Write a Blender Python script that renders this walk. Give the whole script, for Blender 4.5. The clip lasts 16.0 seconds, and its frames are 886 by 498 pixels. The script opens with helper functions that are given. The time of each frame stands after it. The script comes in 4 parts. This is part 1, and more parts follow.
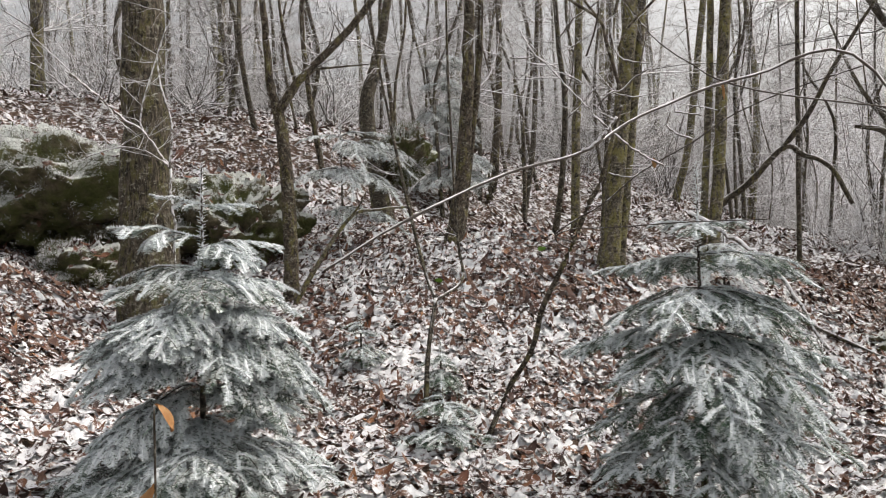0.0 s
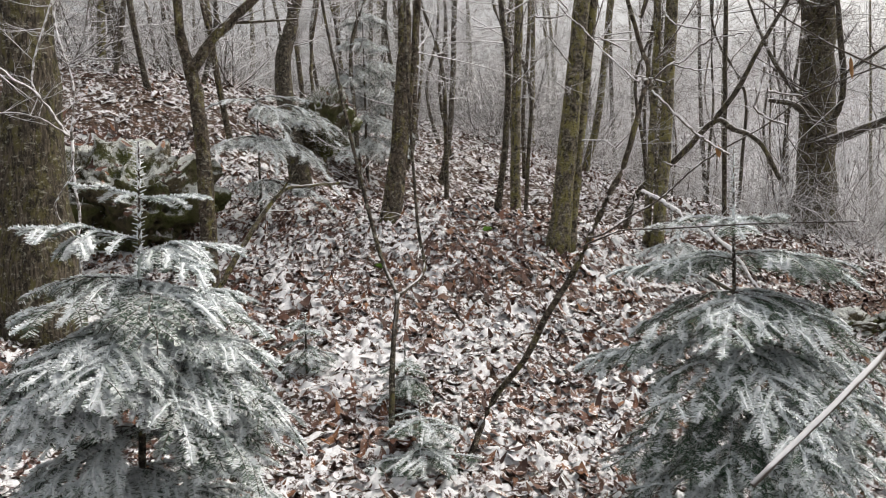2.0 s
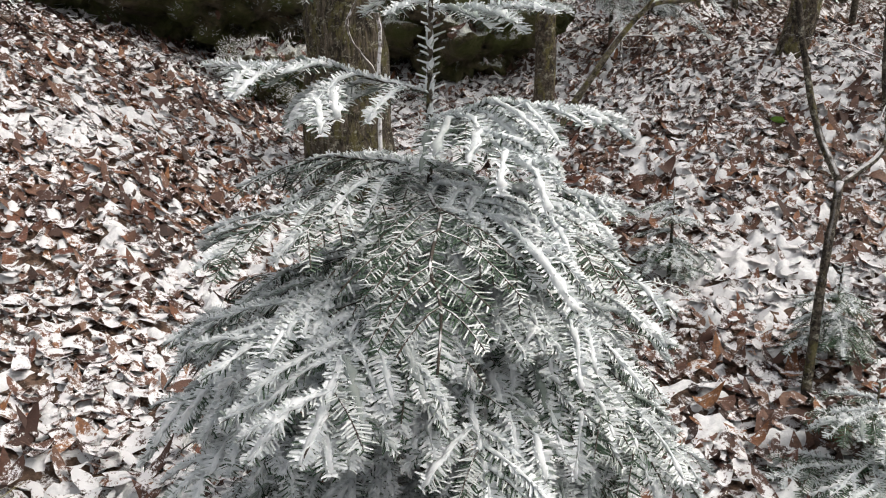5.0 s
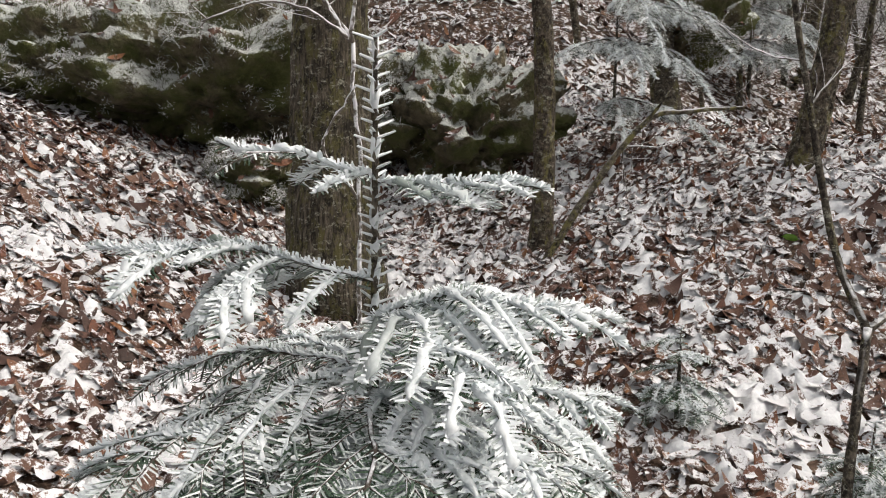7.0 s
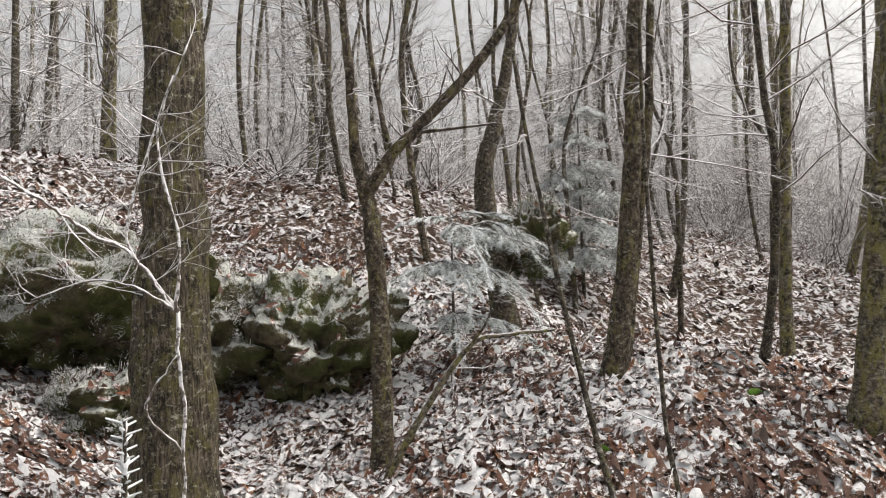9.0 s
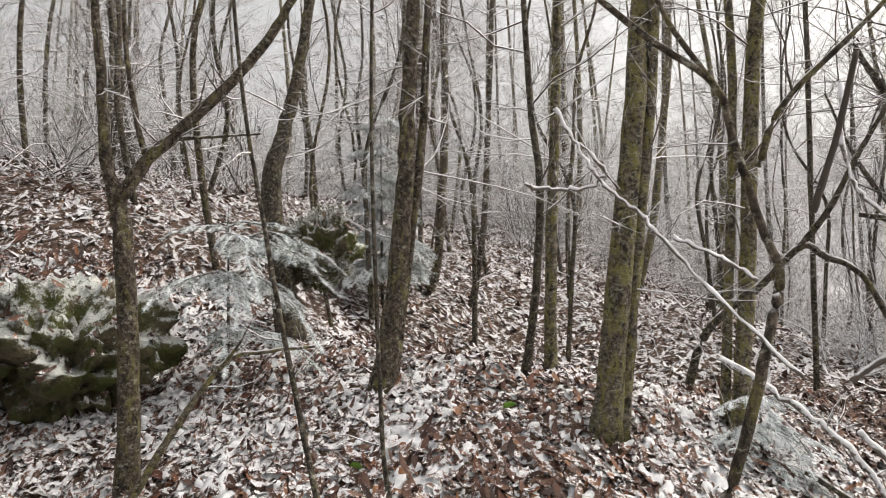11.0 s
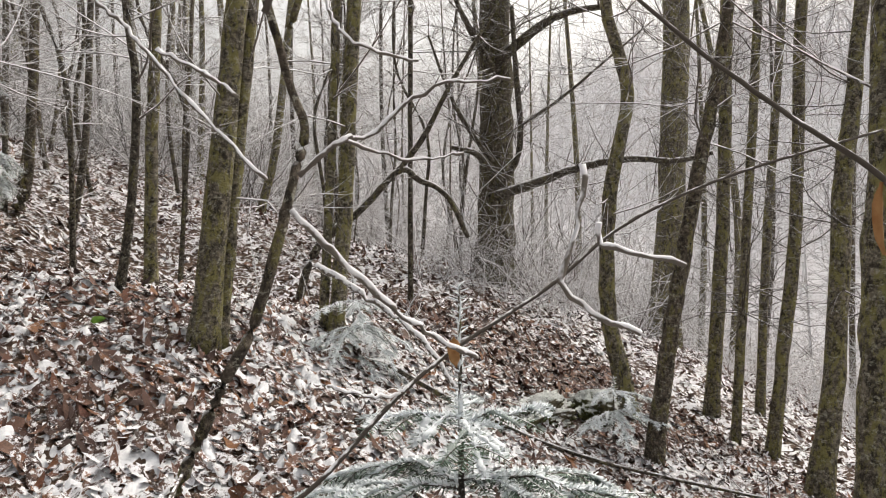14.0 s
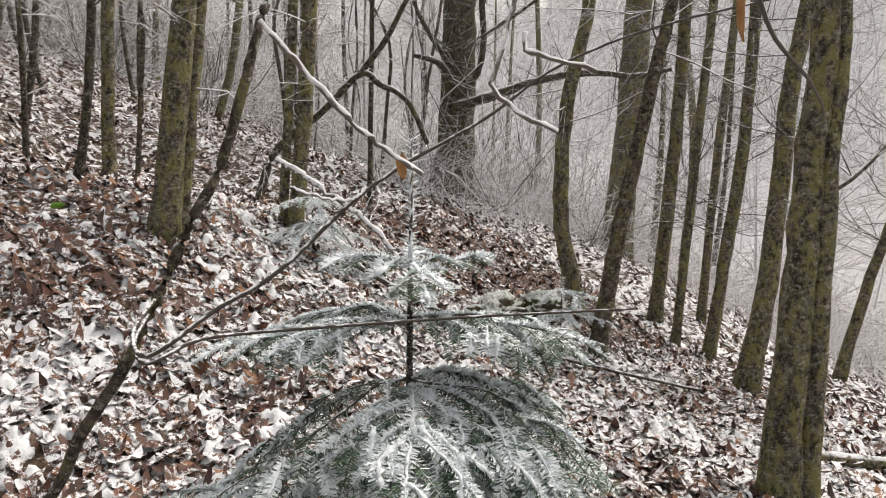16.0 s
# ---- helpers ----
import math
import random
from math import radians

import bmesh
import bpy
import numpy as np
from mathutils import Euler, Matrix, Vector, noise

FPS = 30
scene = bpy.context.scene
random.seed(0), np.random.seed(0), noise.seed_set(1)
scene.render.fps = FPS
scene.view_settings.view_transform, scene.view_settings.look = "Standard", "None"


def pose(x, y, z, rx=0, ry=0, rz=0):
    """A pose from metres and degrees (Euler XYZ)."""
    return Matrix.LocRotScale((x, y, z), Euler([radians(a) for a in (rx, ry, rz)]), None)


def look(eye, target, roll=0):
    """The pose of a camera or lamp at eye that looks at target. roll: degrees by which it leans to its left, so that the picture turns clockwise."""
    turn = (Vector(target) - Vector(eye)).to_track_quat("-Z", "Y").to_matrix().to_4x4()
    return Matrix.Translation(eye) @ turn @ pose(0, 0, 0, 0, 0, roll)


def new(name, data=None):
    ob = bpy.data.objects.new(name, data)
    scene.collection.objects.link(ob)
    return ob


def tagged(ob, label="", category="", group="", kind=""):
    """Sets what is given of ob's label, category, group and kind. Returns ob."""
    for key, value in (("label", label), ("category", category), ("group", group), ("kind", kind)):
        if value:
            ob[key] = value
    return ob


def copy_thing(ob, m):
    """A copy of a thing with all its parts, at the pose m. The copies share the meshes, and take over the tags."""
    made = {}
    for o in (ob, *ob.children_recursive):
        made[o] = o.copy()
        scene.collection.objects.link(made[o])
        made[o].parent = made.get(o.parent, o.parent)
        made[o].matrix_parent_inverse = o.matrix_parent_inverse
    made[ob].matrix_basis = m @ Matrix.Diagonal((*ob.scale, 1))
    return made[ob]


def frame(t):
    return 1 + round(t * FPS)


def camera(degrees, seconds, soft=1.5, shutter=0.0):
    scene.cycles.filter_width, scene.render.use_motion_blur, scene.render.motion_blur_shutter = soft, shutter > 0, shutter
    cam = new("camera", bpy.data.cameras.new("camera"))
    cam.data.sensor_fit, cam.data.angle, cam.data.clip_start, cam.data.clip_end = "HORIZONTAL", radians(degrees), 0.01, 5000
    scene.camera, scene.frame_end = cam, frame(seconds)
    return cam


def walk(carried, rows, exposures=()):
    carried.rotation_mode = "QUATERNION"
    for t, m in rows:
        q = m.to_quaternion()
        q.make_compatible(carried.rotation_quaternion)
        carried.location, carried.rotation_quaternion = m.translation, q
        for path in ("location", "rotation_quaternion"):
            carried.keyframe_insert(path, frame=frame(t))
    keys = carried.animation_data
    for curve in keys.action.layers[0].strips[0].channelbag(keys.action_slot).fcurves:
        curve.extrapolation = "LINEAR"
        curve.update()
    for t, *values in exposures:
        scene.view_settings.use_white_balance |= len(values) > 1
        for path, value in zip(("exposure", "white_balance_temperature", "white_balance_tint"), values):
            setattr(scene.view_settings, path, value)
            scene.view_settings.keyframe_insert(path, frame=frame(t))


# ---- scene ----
cam = camera(60.3, 16.0, soft=1.05)
PATH = [
    (0, (0.178, 0.542, 1.213), (0.14, 2.541, 1.196), -1.7),
    (0.5, (0.013, 0.791, 1.198), (0.061, 2.79, 1.137), -2.2),
    (1, (-0.031, 0.853, 1.327), (0.1, 2.848, 1.259), -1.5),
    (1.5, (-0.106, 0.959, 1.325), (0.079, 2.95, 1.267), -1.3),
    (2, (-0.228, 1.146, 1.347), (0.028, 3.125, 1.227), -1.6),
    (2.5, (-0.259, 1.265, 1.366), (-0.077, 3.237, 1.089), -2.4),
    (3, (-0.229, 1.605, 1.359), (-0.359, 3.568, 0.998), -3.5),
    (3.5, (-0.219, 1.791, 1.374), (-0.603, 3.711, 0.967), -3.6),
    (4, (-0.321, 1.99, 1.35), (-0.812, 3.869, 0.873), -3.3),
    (6.5, (-0.526, 2.807, 1.399), (-1.107, 4.632, 0.825), 1.7),
    (7, (-0.491, 2.736, 1.468), (-1.076, 4.617, 1.127), 0.2),
    (7.5, (-0.426, 2.656, 1.524), (-0.893, 4.592, 1.343), -0.6),
    (8, (-0.376, 2.585, 1.598), (-0.73, 4.554, 1.588), -0.9),
    (10.5, (0.156, 2.495, 1.837), (-0.073, 4.476, 1.988), -2.3),
    (11, (0.228, 2.575, 1.8), (0.357, 4.567, 1.916), -0.9),
    (11.5, (0.267, 2.526, 1.781), (0.698, 4.477, 1.865), 0.0),
    (12, (0.311, 2.55, 1.75), (0.937, 4.448, 1.806), -0.5),
    (12.5, (0.355, 2.553, 1.699), (1.128, 4.397, 1.731), -0.7),
    (13, (0.37, 2.538, 1.674), (1.256, 4.331, 1.671), -0.5),
    (13.5, (0.383, 2.524, 1.664), (1.341, 4.279, 1.629), -0.6),
    (14, (0.401, 2.515, 1.643), (1.421, 4.234, 1.576), -0.7),
    (14.5, (0.4, 2.508, 1.622), (1.479, 4.189, 1.514), -0.4),
    (15, (0.409, 2.494, 1.58), (1.538, 4.136, 1.403), 0.3),
    (15.5, (0.397, 2.466, 1.535), (1.548, 4.081, 1.285), 0.4),
    (16, (0.338, 2.379, 1.515), (1.437, 4.027, 1.239), 0.9),
]
EXPOSURES = [(0.0, 0.4, 6900, 10), (3.5, 0.34, 6900, 10), (6.5, 0.23, 6950, 10), (8.0, 0.44, 7000, 10), (11.0, 0.57, 7050, 10), (16.0, 0.53, 7050, 10)]
walk(cam, [(t, look(eye, target, roll)) for t, eye, target, roll in PATH], EXPOSURES)

# ---- light: a low overcast winter sky ----
world = bpy.data.worlds.new("overcast")
scene.world = world
world.use_nodes = True
wn, wl = world.node_tree.nodes, world.node_tree.links
sky = wn.new("ShaderNodeTexSky")
sky.sky_type, sky.sun_disc = "NISHITA", False
sky.sun_elevation, sky.sun_rotation = radians(50), radians(75)
sky.air_density, sky.dust_density, sky.ozone_density = 1.0, 6.0, 1.0
veil = wn.new("ShaderNodeHueSaturation")
veil.inputs["Saturation"].default_value = 0.25
wl.new(sky.outputs[0], veil.inputs["Color"])
wl.new(veil.outputs[0], wn["Background"].inputs["Color"])
wn["Background"].inputs["Strength"].default_value = 0.15
sun = new("sun", bpy.data.lights.new("sun", "SUN"))
sun.data.energy, sun.data.angle, sun.data.color = 1.0, radians(40), (1.0, 0.97, 0.94)
sun.matrix_world = look((20, 5, 24), (0, 0, 0))


# ---- materials ----
def material(name, rough=0.8):
    m = bpy.data.materials.new(name)
    m.use_nodes = True
    nt = m.node_tree
    b = nt.nodes["Principled BSDF"]
    b.inputs["Roughness"].default_value = rough
    b.inputs["Specular IOR Level"].default_value = 0.3
    return m, nt, b


def node(nt, kind, **vals):
    n = nt.nodes.new(kind)
    for k, v in vals.items():
        n.inputs[k].default_value = v
    return n


def noise_tex(nt, scale, detail=4.0, stretch=None, rough=0.6):
    co = nt.nodes.new("ShaderNodeNewGeometry").outputs["Position"]
    if stretch:
        mp = nt.nodes.new("ShaderNodeMapping")
        mp.inputs["Scale"].default_value = stretch
        nt.links.new(co, mp.inputs["Vector"])
        co = mp.outputs[0]
    n = node(nt, "ShaderNodeTexNoise", Scale=scale, Detail=detail, Roughness=rough)
    nt.links.new(co, n.inputs["Vector"])
    return n.outputs["Fac"]


def ramp(nt, fac, stops):
    r = nt.nodes.new("ShaderNodeValToRGB")
    el = r.color_ramp.elements
    while len(el) < len(stops):
        el.new(0.5)
    for e, (p, c) in zip(el, stops):
        e.position = p
        e.color = (*c, 1) if len(c) == 3 else c
    nt.links.new(fac, r.inputs[0])
    return r.outputs[0]


def mix(nt, fac, a, b):
    m = nt.nodes.new("ShaderNodeMix")
    m.data_type = "RGBA"
    for sock, v in ((m.inputs["Factor"], fac), (m.inputs["A"], a), (m.inputs["B"], b)):
        if isinstance(v, (int, float)):
            sock.default_value = v
        elif isinstance(v, tuple):
            sock.default_value = (*v, 1)
        else:
            nt.links.new(v, sock)
    return m.outputs["Result"]


def maths(nt, op, a, b):
    m = nt.nodes.new("ShaderNodeMath")
    m.operation = op
    for sock, v in zip(m.inputs, (a, b)):
        if isinstance(v, (int, float)):
            sock.default_value = v
        else:
            nt.links.new(v, sock)
    return m.outputs[0]


def up_facing(nt):
    sep = nt.nodes.new("ShaderNodeSeparateXYZ")
    nt.links.new(nt.nodes.new("ShaderNodeNewGeometry").outputs["Normal"], sep.inputs[0])
    return sep.outputs["Z"]


def bump(nt, b, height, strength, distance):
    n = node(nt, "ShaderNodeBump", Strength=strength, Distance=distance)
    nt.links.new(height, n.inputs["Height"])
    nt.links.new(n.outputs[0], b.inputs["Normal"])


def island(nt):
    return nt.nodes.new("ShaderNodeNewGeometry").outputs["Random Per Island"]


SNOW = (0.8, 0.8, 0.825)


def bark_material(name, dark, light, moss, moss_at, furrow, grain_z):
    m, nt, b = material(name, 0.9)
    grain = noise_tex(nt, furrow, 6, (1, 1, grain_z), 0.7)
    blot = noise_tex(nt, 17, 7, (1, 1, 0.45), 0.75)
    patch = noise_tex(nt, 18, 8, (1, 1, 0.7), 0.85)
    c = ramp(nt, grain, [(0.38, dark), (0.5, tuple((p + q) / 2.4 for p, q in zip(dark, light))), (0.6, light)])
    c = mix(nt, ramp(nt, blot, [(moss_at, (0, 0, 0)), (moss_at + 0.08, (0.85, 0.85, 0.85))]), c, moss)
    c = mix(nt, ramp(nt, patch, [(0.42, (0.92, 0.92, 0.92)), (0.49, (0, 0, 0))]), c, tuple(0.5 * k for k in dark))
    c = mix(nt, ramp(nt, noise_tex(nt, 24, 8, (1, 1, 1.6), 0.85), [(0.55, (0, 0, 0)), (0.6, (0.8, 0.8, 0.8))]), c, (0.44, 0.43, 0.35))
    snow = maths(nt, "MULTIPLY", ramp(nt, up_facing(nt), [(0.5, (0, 0, 0)), (0.7, (1, 1, 1))]), ramp(nt, noise_tex(nt, 22, 3), [(0.36, (0, 0, 0)), (0.5, (1, 1, 1))]))
    c = mix(nt, snow, c, SNOW)
    nt.links.new(c, b.inputs["Base Color"])
    bump(nt, b, grain, 1.0, 0.02)
    return m


bark_rough = bark_material("furrowed_bark", (0.024, 0.019, 0.013), (0.17, 0.14, 0.105), (0.12, 0.11, 0.04), 0.5, 75, 0.13)
bark_grey = bark_material("grey_bark", (0.045, 0.037, 0.027), (0.27, 0.235, 0.18), (0.235, 0.215, 0.075), 0.475, 34, 1.3)
bark_dark = bark_material("dark_bark", (0.03, 0.024, 0.02), (0.16, 0.135, 0.105), (0.16, 0.145, 0.06), 0.54, 50, 0.7)
bark_red = bark_material("young_bark", (0.035, 0.027, 0.02), (0.18, 0.145, 0.11), (0.19, 0.17, 0.065), 0.52, 40, 0.9)


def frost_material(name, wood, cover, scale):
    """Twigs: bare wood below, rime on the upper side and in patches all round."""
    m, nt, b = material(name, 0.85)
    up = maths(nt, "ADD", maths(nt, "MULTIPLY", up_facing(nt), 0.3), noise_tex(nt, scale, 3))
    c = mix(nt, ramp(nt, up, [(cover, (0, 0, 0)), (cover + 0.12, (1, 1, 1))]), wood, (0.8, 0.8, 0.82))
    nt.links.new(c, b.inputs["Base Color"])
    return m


frost_twig = frost_material("rimed_twig", (0.13, 0.11, 0.095), 0.46, 30)
frost_far = frost_material("rimed_far_twig", (0.13, 0.115, 0.1), 0.39, 9)
frost_light = frost_material("thick_rimed_twig", (0.16, 0.14, 0.12), 0.4, 40)
# rime plus valley haze: the haze is put into the very light wood colour
frost_haze_hill = frost_material("rimed_hazy_hillside_twig", (0.5, 0.45, 0.43), 0.3, 2)
# rimed brush with its wood lightened, so colour carries the haze
frost_haze = frost_material("hazy_rimed_brush_twig", (0.3, 0.26, 0.235), 0.36, 9)
frost_moss = frost_material("rimed_moss_tips", (0.1, 0.11, 0.05), 0.5, 12)
brush_wood = frost_material("half_rimed_brush_twig", (0.1, 0.085, 0.075), 0.56, 14)
twig_dark = frost_material("bare_twig", (0.075, 0.062, 0.052), 0.7, 40)


def needle_material(name, low, high, rime):
    m, nt, b = material(name, 0.6)
    c = ramp(nt, island(nt), [(0.0, low), (1.0, high)])
    pick = maths(nt, "ADD", maths(nt, "MULTIPLY", island(nt), 0.55), noise_tex(nt, 11, 3))
    c = mix(nt, ramp(nt, pick, [(rime, (0, 0, 0)), (rime + 0.12, (0.9, 0.9, 0.9))]), c, (0.78, 0.82, 0.82))
    nt.links.new(c, b.inputs["Base Color"])
    return m


needles = needle_material("fir_needles", (0.03, 0.065, 0.037), (0.09, 0.155, 0.095), 0.88)
needles_snowy = needle_material("snowy_fir_needles", (0.035, 0.065, 0.042), (0.1, 0.155, 0.105), 0.74)
needles_pale = needle_material("rimed_needles", (0.05, 0.08, 0.062), (0.12, 0.16, 0.13), 0.62)

snow_mat, nt_, b_ = material("crusted_snow", 0.7)
nt_.links.new(ramp(nt_, noise_tex(nt_, 60, 4), [(0.3, (0.66, 0.67, 0.7)), (0.6, (0.82, 0.83, 0.85))]), b_.inputs["Base Color"])
bump(nt_, b_, noise_tex(nt_, 180, 3), 0.5, 0.006)
b_.inputs["Subsurface Weight"].default_value = 0.0

fir_snow, nt_, b_ = material("fresh_fir_snow", 0.7)
c_ = ramp(nt_, noise_tex(nt_, 60, 4), [(0.3, (0.62, 0.67, 0.69)), (0.6, (0.86, 0.89, 0.91))])
c_ = mix(nt_, ramp(nt_, island(nt_), [(0.06, (0.85, 0.85, 0.85)), (0.16, (0, 0, 0))]), c_, (0.16, 0.21, 0.17))
c_ = mix(nt_, ramp(nt_, noise_tex(nt_, 26, 4, None, 0.7), [(0.34, (0.5, 0.5, 0.5)), (0.44, (0, 0, 0))]), c_, (0.4, 0.45, 0.44))
nt_.links.new(c_, b_.inputs["Base Color"])


def leaf_material(name, snowy, single=False):
    m, nt, b = material(name, 0.6)
    own = nt.nodes.new("ShaderNodeObjectInfo").outputs["Random"] if single else island(nt)
    c = ramp(nt, own, [(0.0, (0.035, 0.02, 0.016)), (0.25, (0.075, 0.037, 0.028)), (0.55, (0.125, 0.06, 0.042)), (0.76, (0.22, 0.125, 0.085)), (0.86, (0.14, 0.05, 0.032)), (1.0, (0.33, 0.15, 0.065))])
    c = mix(nt, ramp(nt, noise_tex(nt, 110, 4), [(0.38, (0, 0, 0)), (0.66, (0.6, 0.6, 0.6))]), c, (0.055, 0.032, 0.025))
    lone = nt.nodes.new("ShaderNodeTexWhiteNoise")
    lone.noise_dimensions = "1D"
    nt.links.new(own, lone.inputs["W"])
    fac = maths(nt, "ADD", maths(nt, "MULTIPLY", lone.outputs["Value"], 0.14), maths(nt, "MULTIPLY", noise_tex(nt, 34, 7, None, 0.78), 1.0))
    fac = maths(nt, "ADD", fac, maths(nt, "MULTIPLY", up_facing(nt), 0.3))
    fac = maths(nt, "ADD", fac, maths(nt, "MULTIPLY", noise_tex(nt, 0.9, 3), 0.4))
    fac = maths(nt, "MULTIPLY", fac, 0.55)
    bump(nt, b, noise_tex(nt, 120, 4), 0.5, 0.006)
    c = mix(nt, ramp(nt, fac, [(snowy, (0, 0, 0)), (snowy + 0.03, (0.95, 0.95, 0.95))]), c, SNOW)
    nt.links.new(c, b.inputs["Base Color"])
    return m


leaf_mat = leaf_material("fallen_leaves", 0.557)
leaf_far = leaf_material("far_fallen_leaves", 0.52)
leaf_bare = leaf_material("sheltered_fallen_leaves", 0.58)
leaf_single = leaf_material("single_fallen_leaf", 0.56, True)

ground_mat, nt_, b_ = material("forest_floor", 0.95)
c_ = ramp(nt_, noise_tex(nt_, 30, 5), [(0.3, (0.025, 0.017, 0.012)), (0.5, (0.09, 0.055, 0.038)), (0.65, (0.2, 0.13, 0.095))])
sep_ = nt_.nodes.new("ShaderNodeSeparateXYZ")
nt_.links.new(nt_.nodes.new("ShaderNodeNewGeometry").outputs["Position"], sep_.inputs[0])
# patchy snow; extra white towards +X paints the far hillside brighter, as in haze
whiten_ = maths(nt_, "ADD", noise_tex(nt_, 16, 6, None, 0.7), maths(nt_, "MULTIPLY", ramp(nt_, maths(nt_, "MULTIPLY", sep_.outputs["X"], 0.02), [(0.26, (0, 0, 0)), (0.6, (1, 1, 1))]), 0.3))
c_ = mix(nt_, ramp(nt_, whiten_, [(0.53, (0, 0, 0)), (0.6, (0.95, 0.95, 0.95))]), c_, SNOW)
nt_.links.new(c_, b_.inputs["Base Color"])
bump(nt_, b_, noise_tex(nt_, 22, 6), 1.0, 0.05)

rock_mat, nt_, b_ = material("mossy_rock", 0.95)
c_ = ramp(nt_, noise_tex(nt_, 14, 6), [(0.3, (0.03, 0.025, 0.016)), (0.6, (0.15, 0.125, 0.08))])
c_ = mix(nt_, ramp(nt_, noise_tex(nt_, 4, 5), [(0.42, (0, 0, 0)), (0.6, (0.8, 0.8, 0.8))]), c_, (0.085, 0.1, 0.026))
cap_ = maths(nt_, "ADD", maths(nt_, "MULTIPLY", up_facing(nt_), 0.27), maths(nt_, "MULTIPLY", noise_tex(nt_, 17, 8, None, 0.85), 1.0))
c_ = mix(nt_, ramp(nt_, cap_, [(0.6, (0, 0, 0)), (0.68, (0.8, 0.8, 0.8))]), c_, (0.74, 0.77, 0.75))
nt_.links.new(c_, b_.inputs["Base Color"])
bump(nt_, b_, noise_tex(nt_, 35, 6), 1.0, 0.04)

ORANGE = ((0.27, 0.12, 0.04), (0.4, 0.22, 0.09))
orange_leaf, nt_, b_ = material("orange_beech_leaf", 0.6)
nt_.links.new(ramp(nt_, noise_tex(nt_, 60, 4), [(0.35, ORANGE[0]), (0.65, ORANGE[1])]), b_.inputs["Base Color"])
green_leaf, nt_, b_ = material("green_leaf", 0.5)
nt_.links.new(ramp(nt_, noise_tex(nt_, 60, 4), [(0.35, (0.09, 0.2, 0.02)), (0.65, (0.16, 0.3, 0.04))]), b_.inputs["Base Color"])
grass_mat, nt_, b_ = material("dry_grass", 0.8)
nt_.links.new(ramp(nt_, island(nt_), [(0.0, (0.12, 0.12, 0.05)), (0.6, (0.3, 0.26, 0.14)), (1.0, (0.6, 0.6, 0.55))]), b_.inputs["Base Color"])

# ---- shape helpers ----
rng = np.random.default_rng(7)


def mesh_object(name, verts, tris, mat, parent=None, smooth=True, label=""):
    """One mesh object from arrays of corners and triangles."""
    verts, tris = np.asarray(verts, np.float32), np.asarray(tris, np.int32)
    me = bpy.data.meshes.new(name)
    me.vertices.add(len(verts))
    me.vertices.foreach_set("co", verts.ravel())
    me.loops.add(tris.size)
    me.loops.foreach_set("vertex_index", tris.ravel())
    me.polygons.add(len(tris))
    me.polygons.foreach_set("loop_start", np.arange(0, tris.size, 3, dtype=np.int32))
    me.polygons.foreach_set("use_smooth", np.full(len(tris), smooth))
    me.update(calc_edges=True)
    me.materials.append(mat)
    ob = new(name, me)
    if parent is not None:
        ob.parent = parent
    if label:
        tagged(ob, label)
    return ob


def join(bits):
    """Several (verts, tris) as one."""
    vs, ts, n = [], [], 0
    for v, t in bits:
        vs.append(v)
        ts.append(t + n)
        n += len(v)
    return np.concatenate(vs), np.concatenate(ts)


def spline(points, steps):
    """A smooth curve through the points."""
    p = np.array(points, float)
    if len(p) == 2:
        u = np.linspace(0, 1, steps)[:, None]
        return p[0] * (1 - u) + p[1] * u
    ext = np.vstack([2 * p[0] - p[1], p, 2 * p[-1] - p[-2]])
    out = []
    per = max(2, steps // (len(p) - 1))
    for i in range(1, len(ext) - 2):
        a, b, c, d = ext[i - 1:i + 3]
        for u in np.linspace(0, 1, per, endpoint=False):
            out.append(0.5 * (2 * b + (c - a) * u + (2 * a - 5 * b + 4 * c - d) * u ** 2 + (3 * b - a - 3 * c + d) * u ** 3))
    out.append(p[-1])
    return np.array(out)


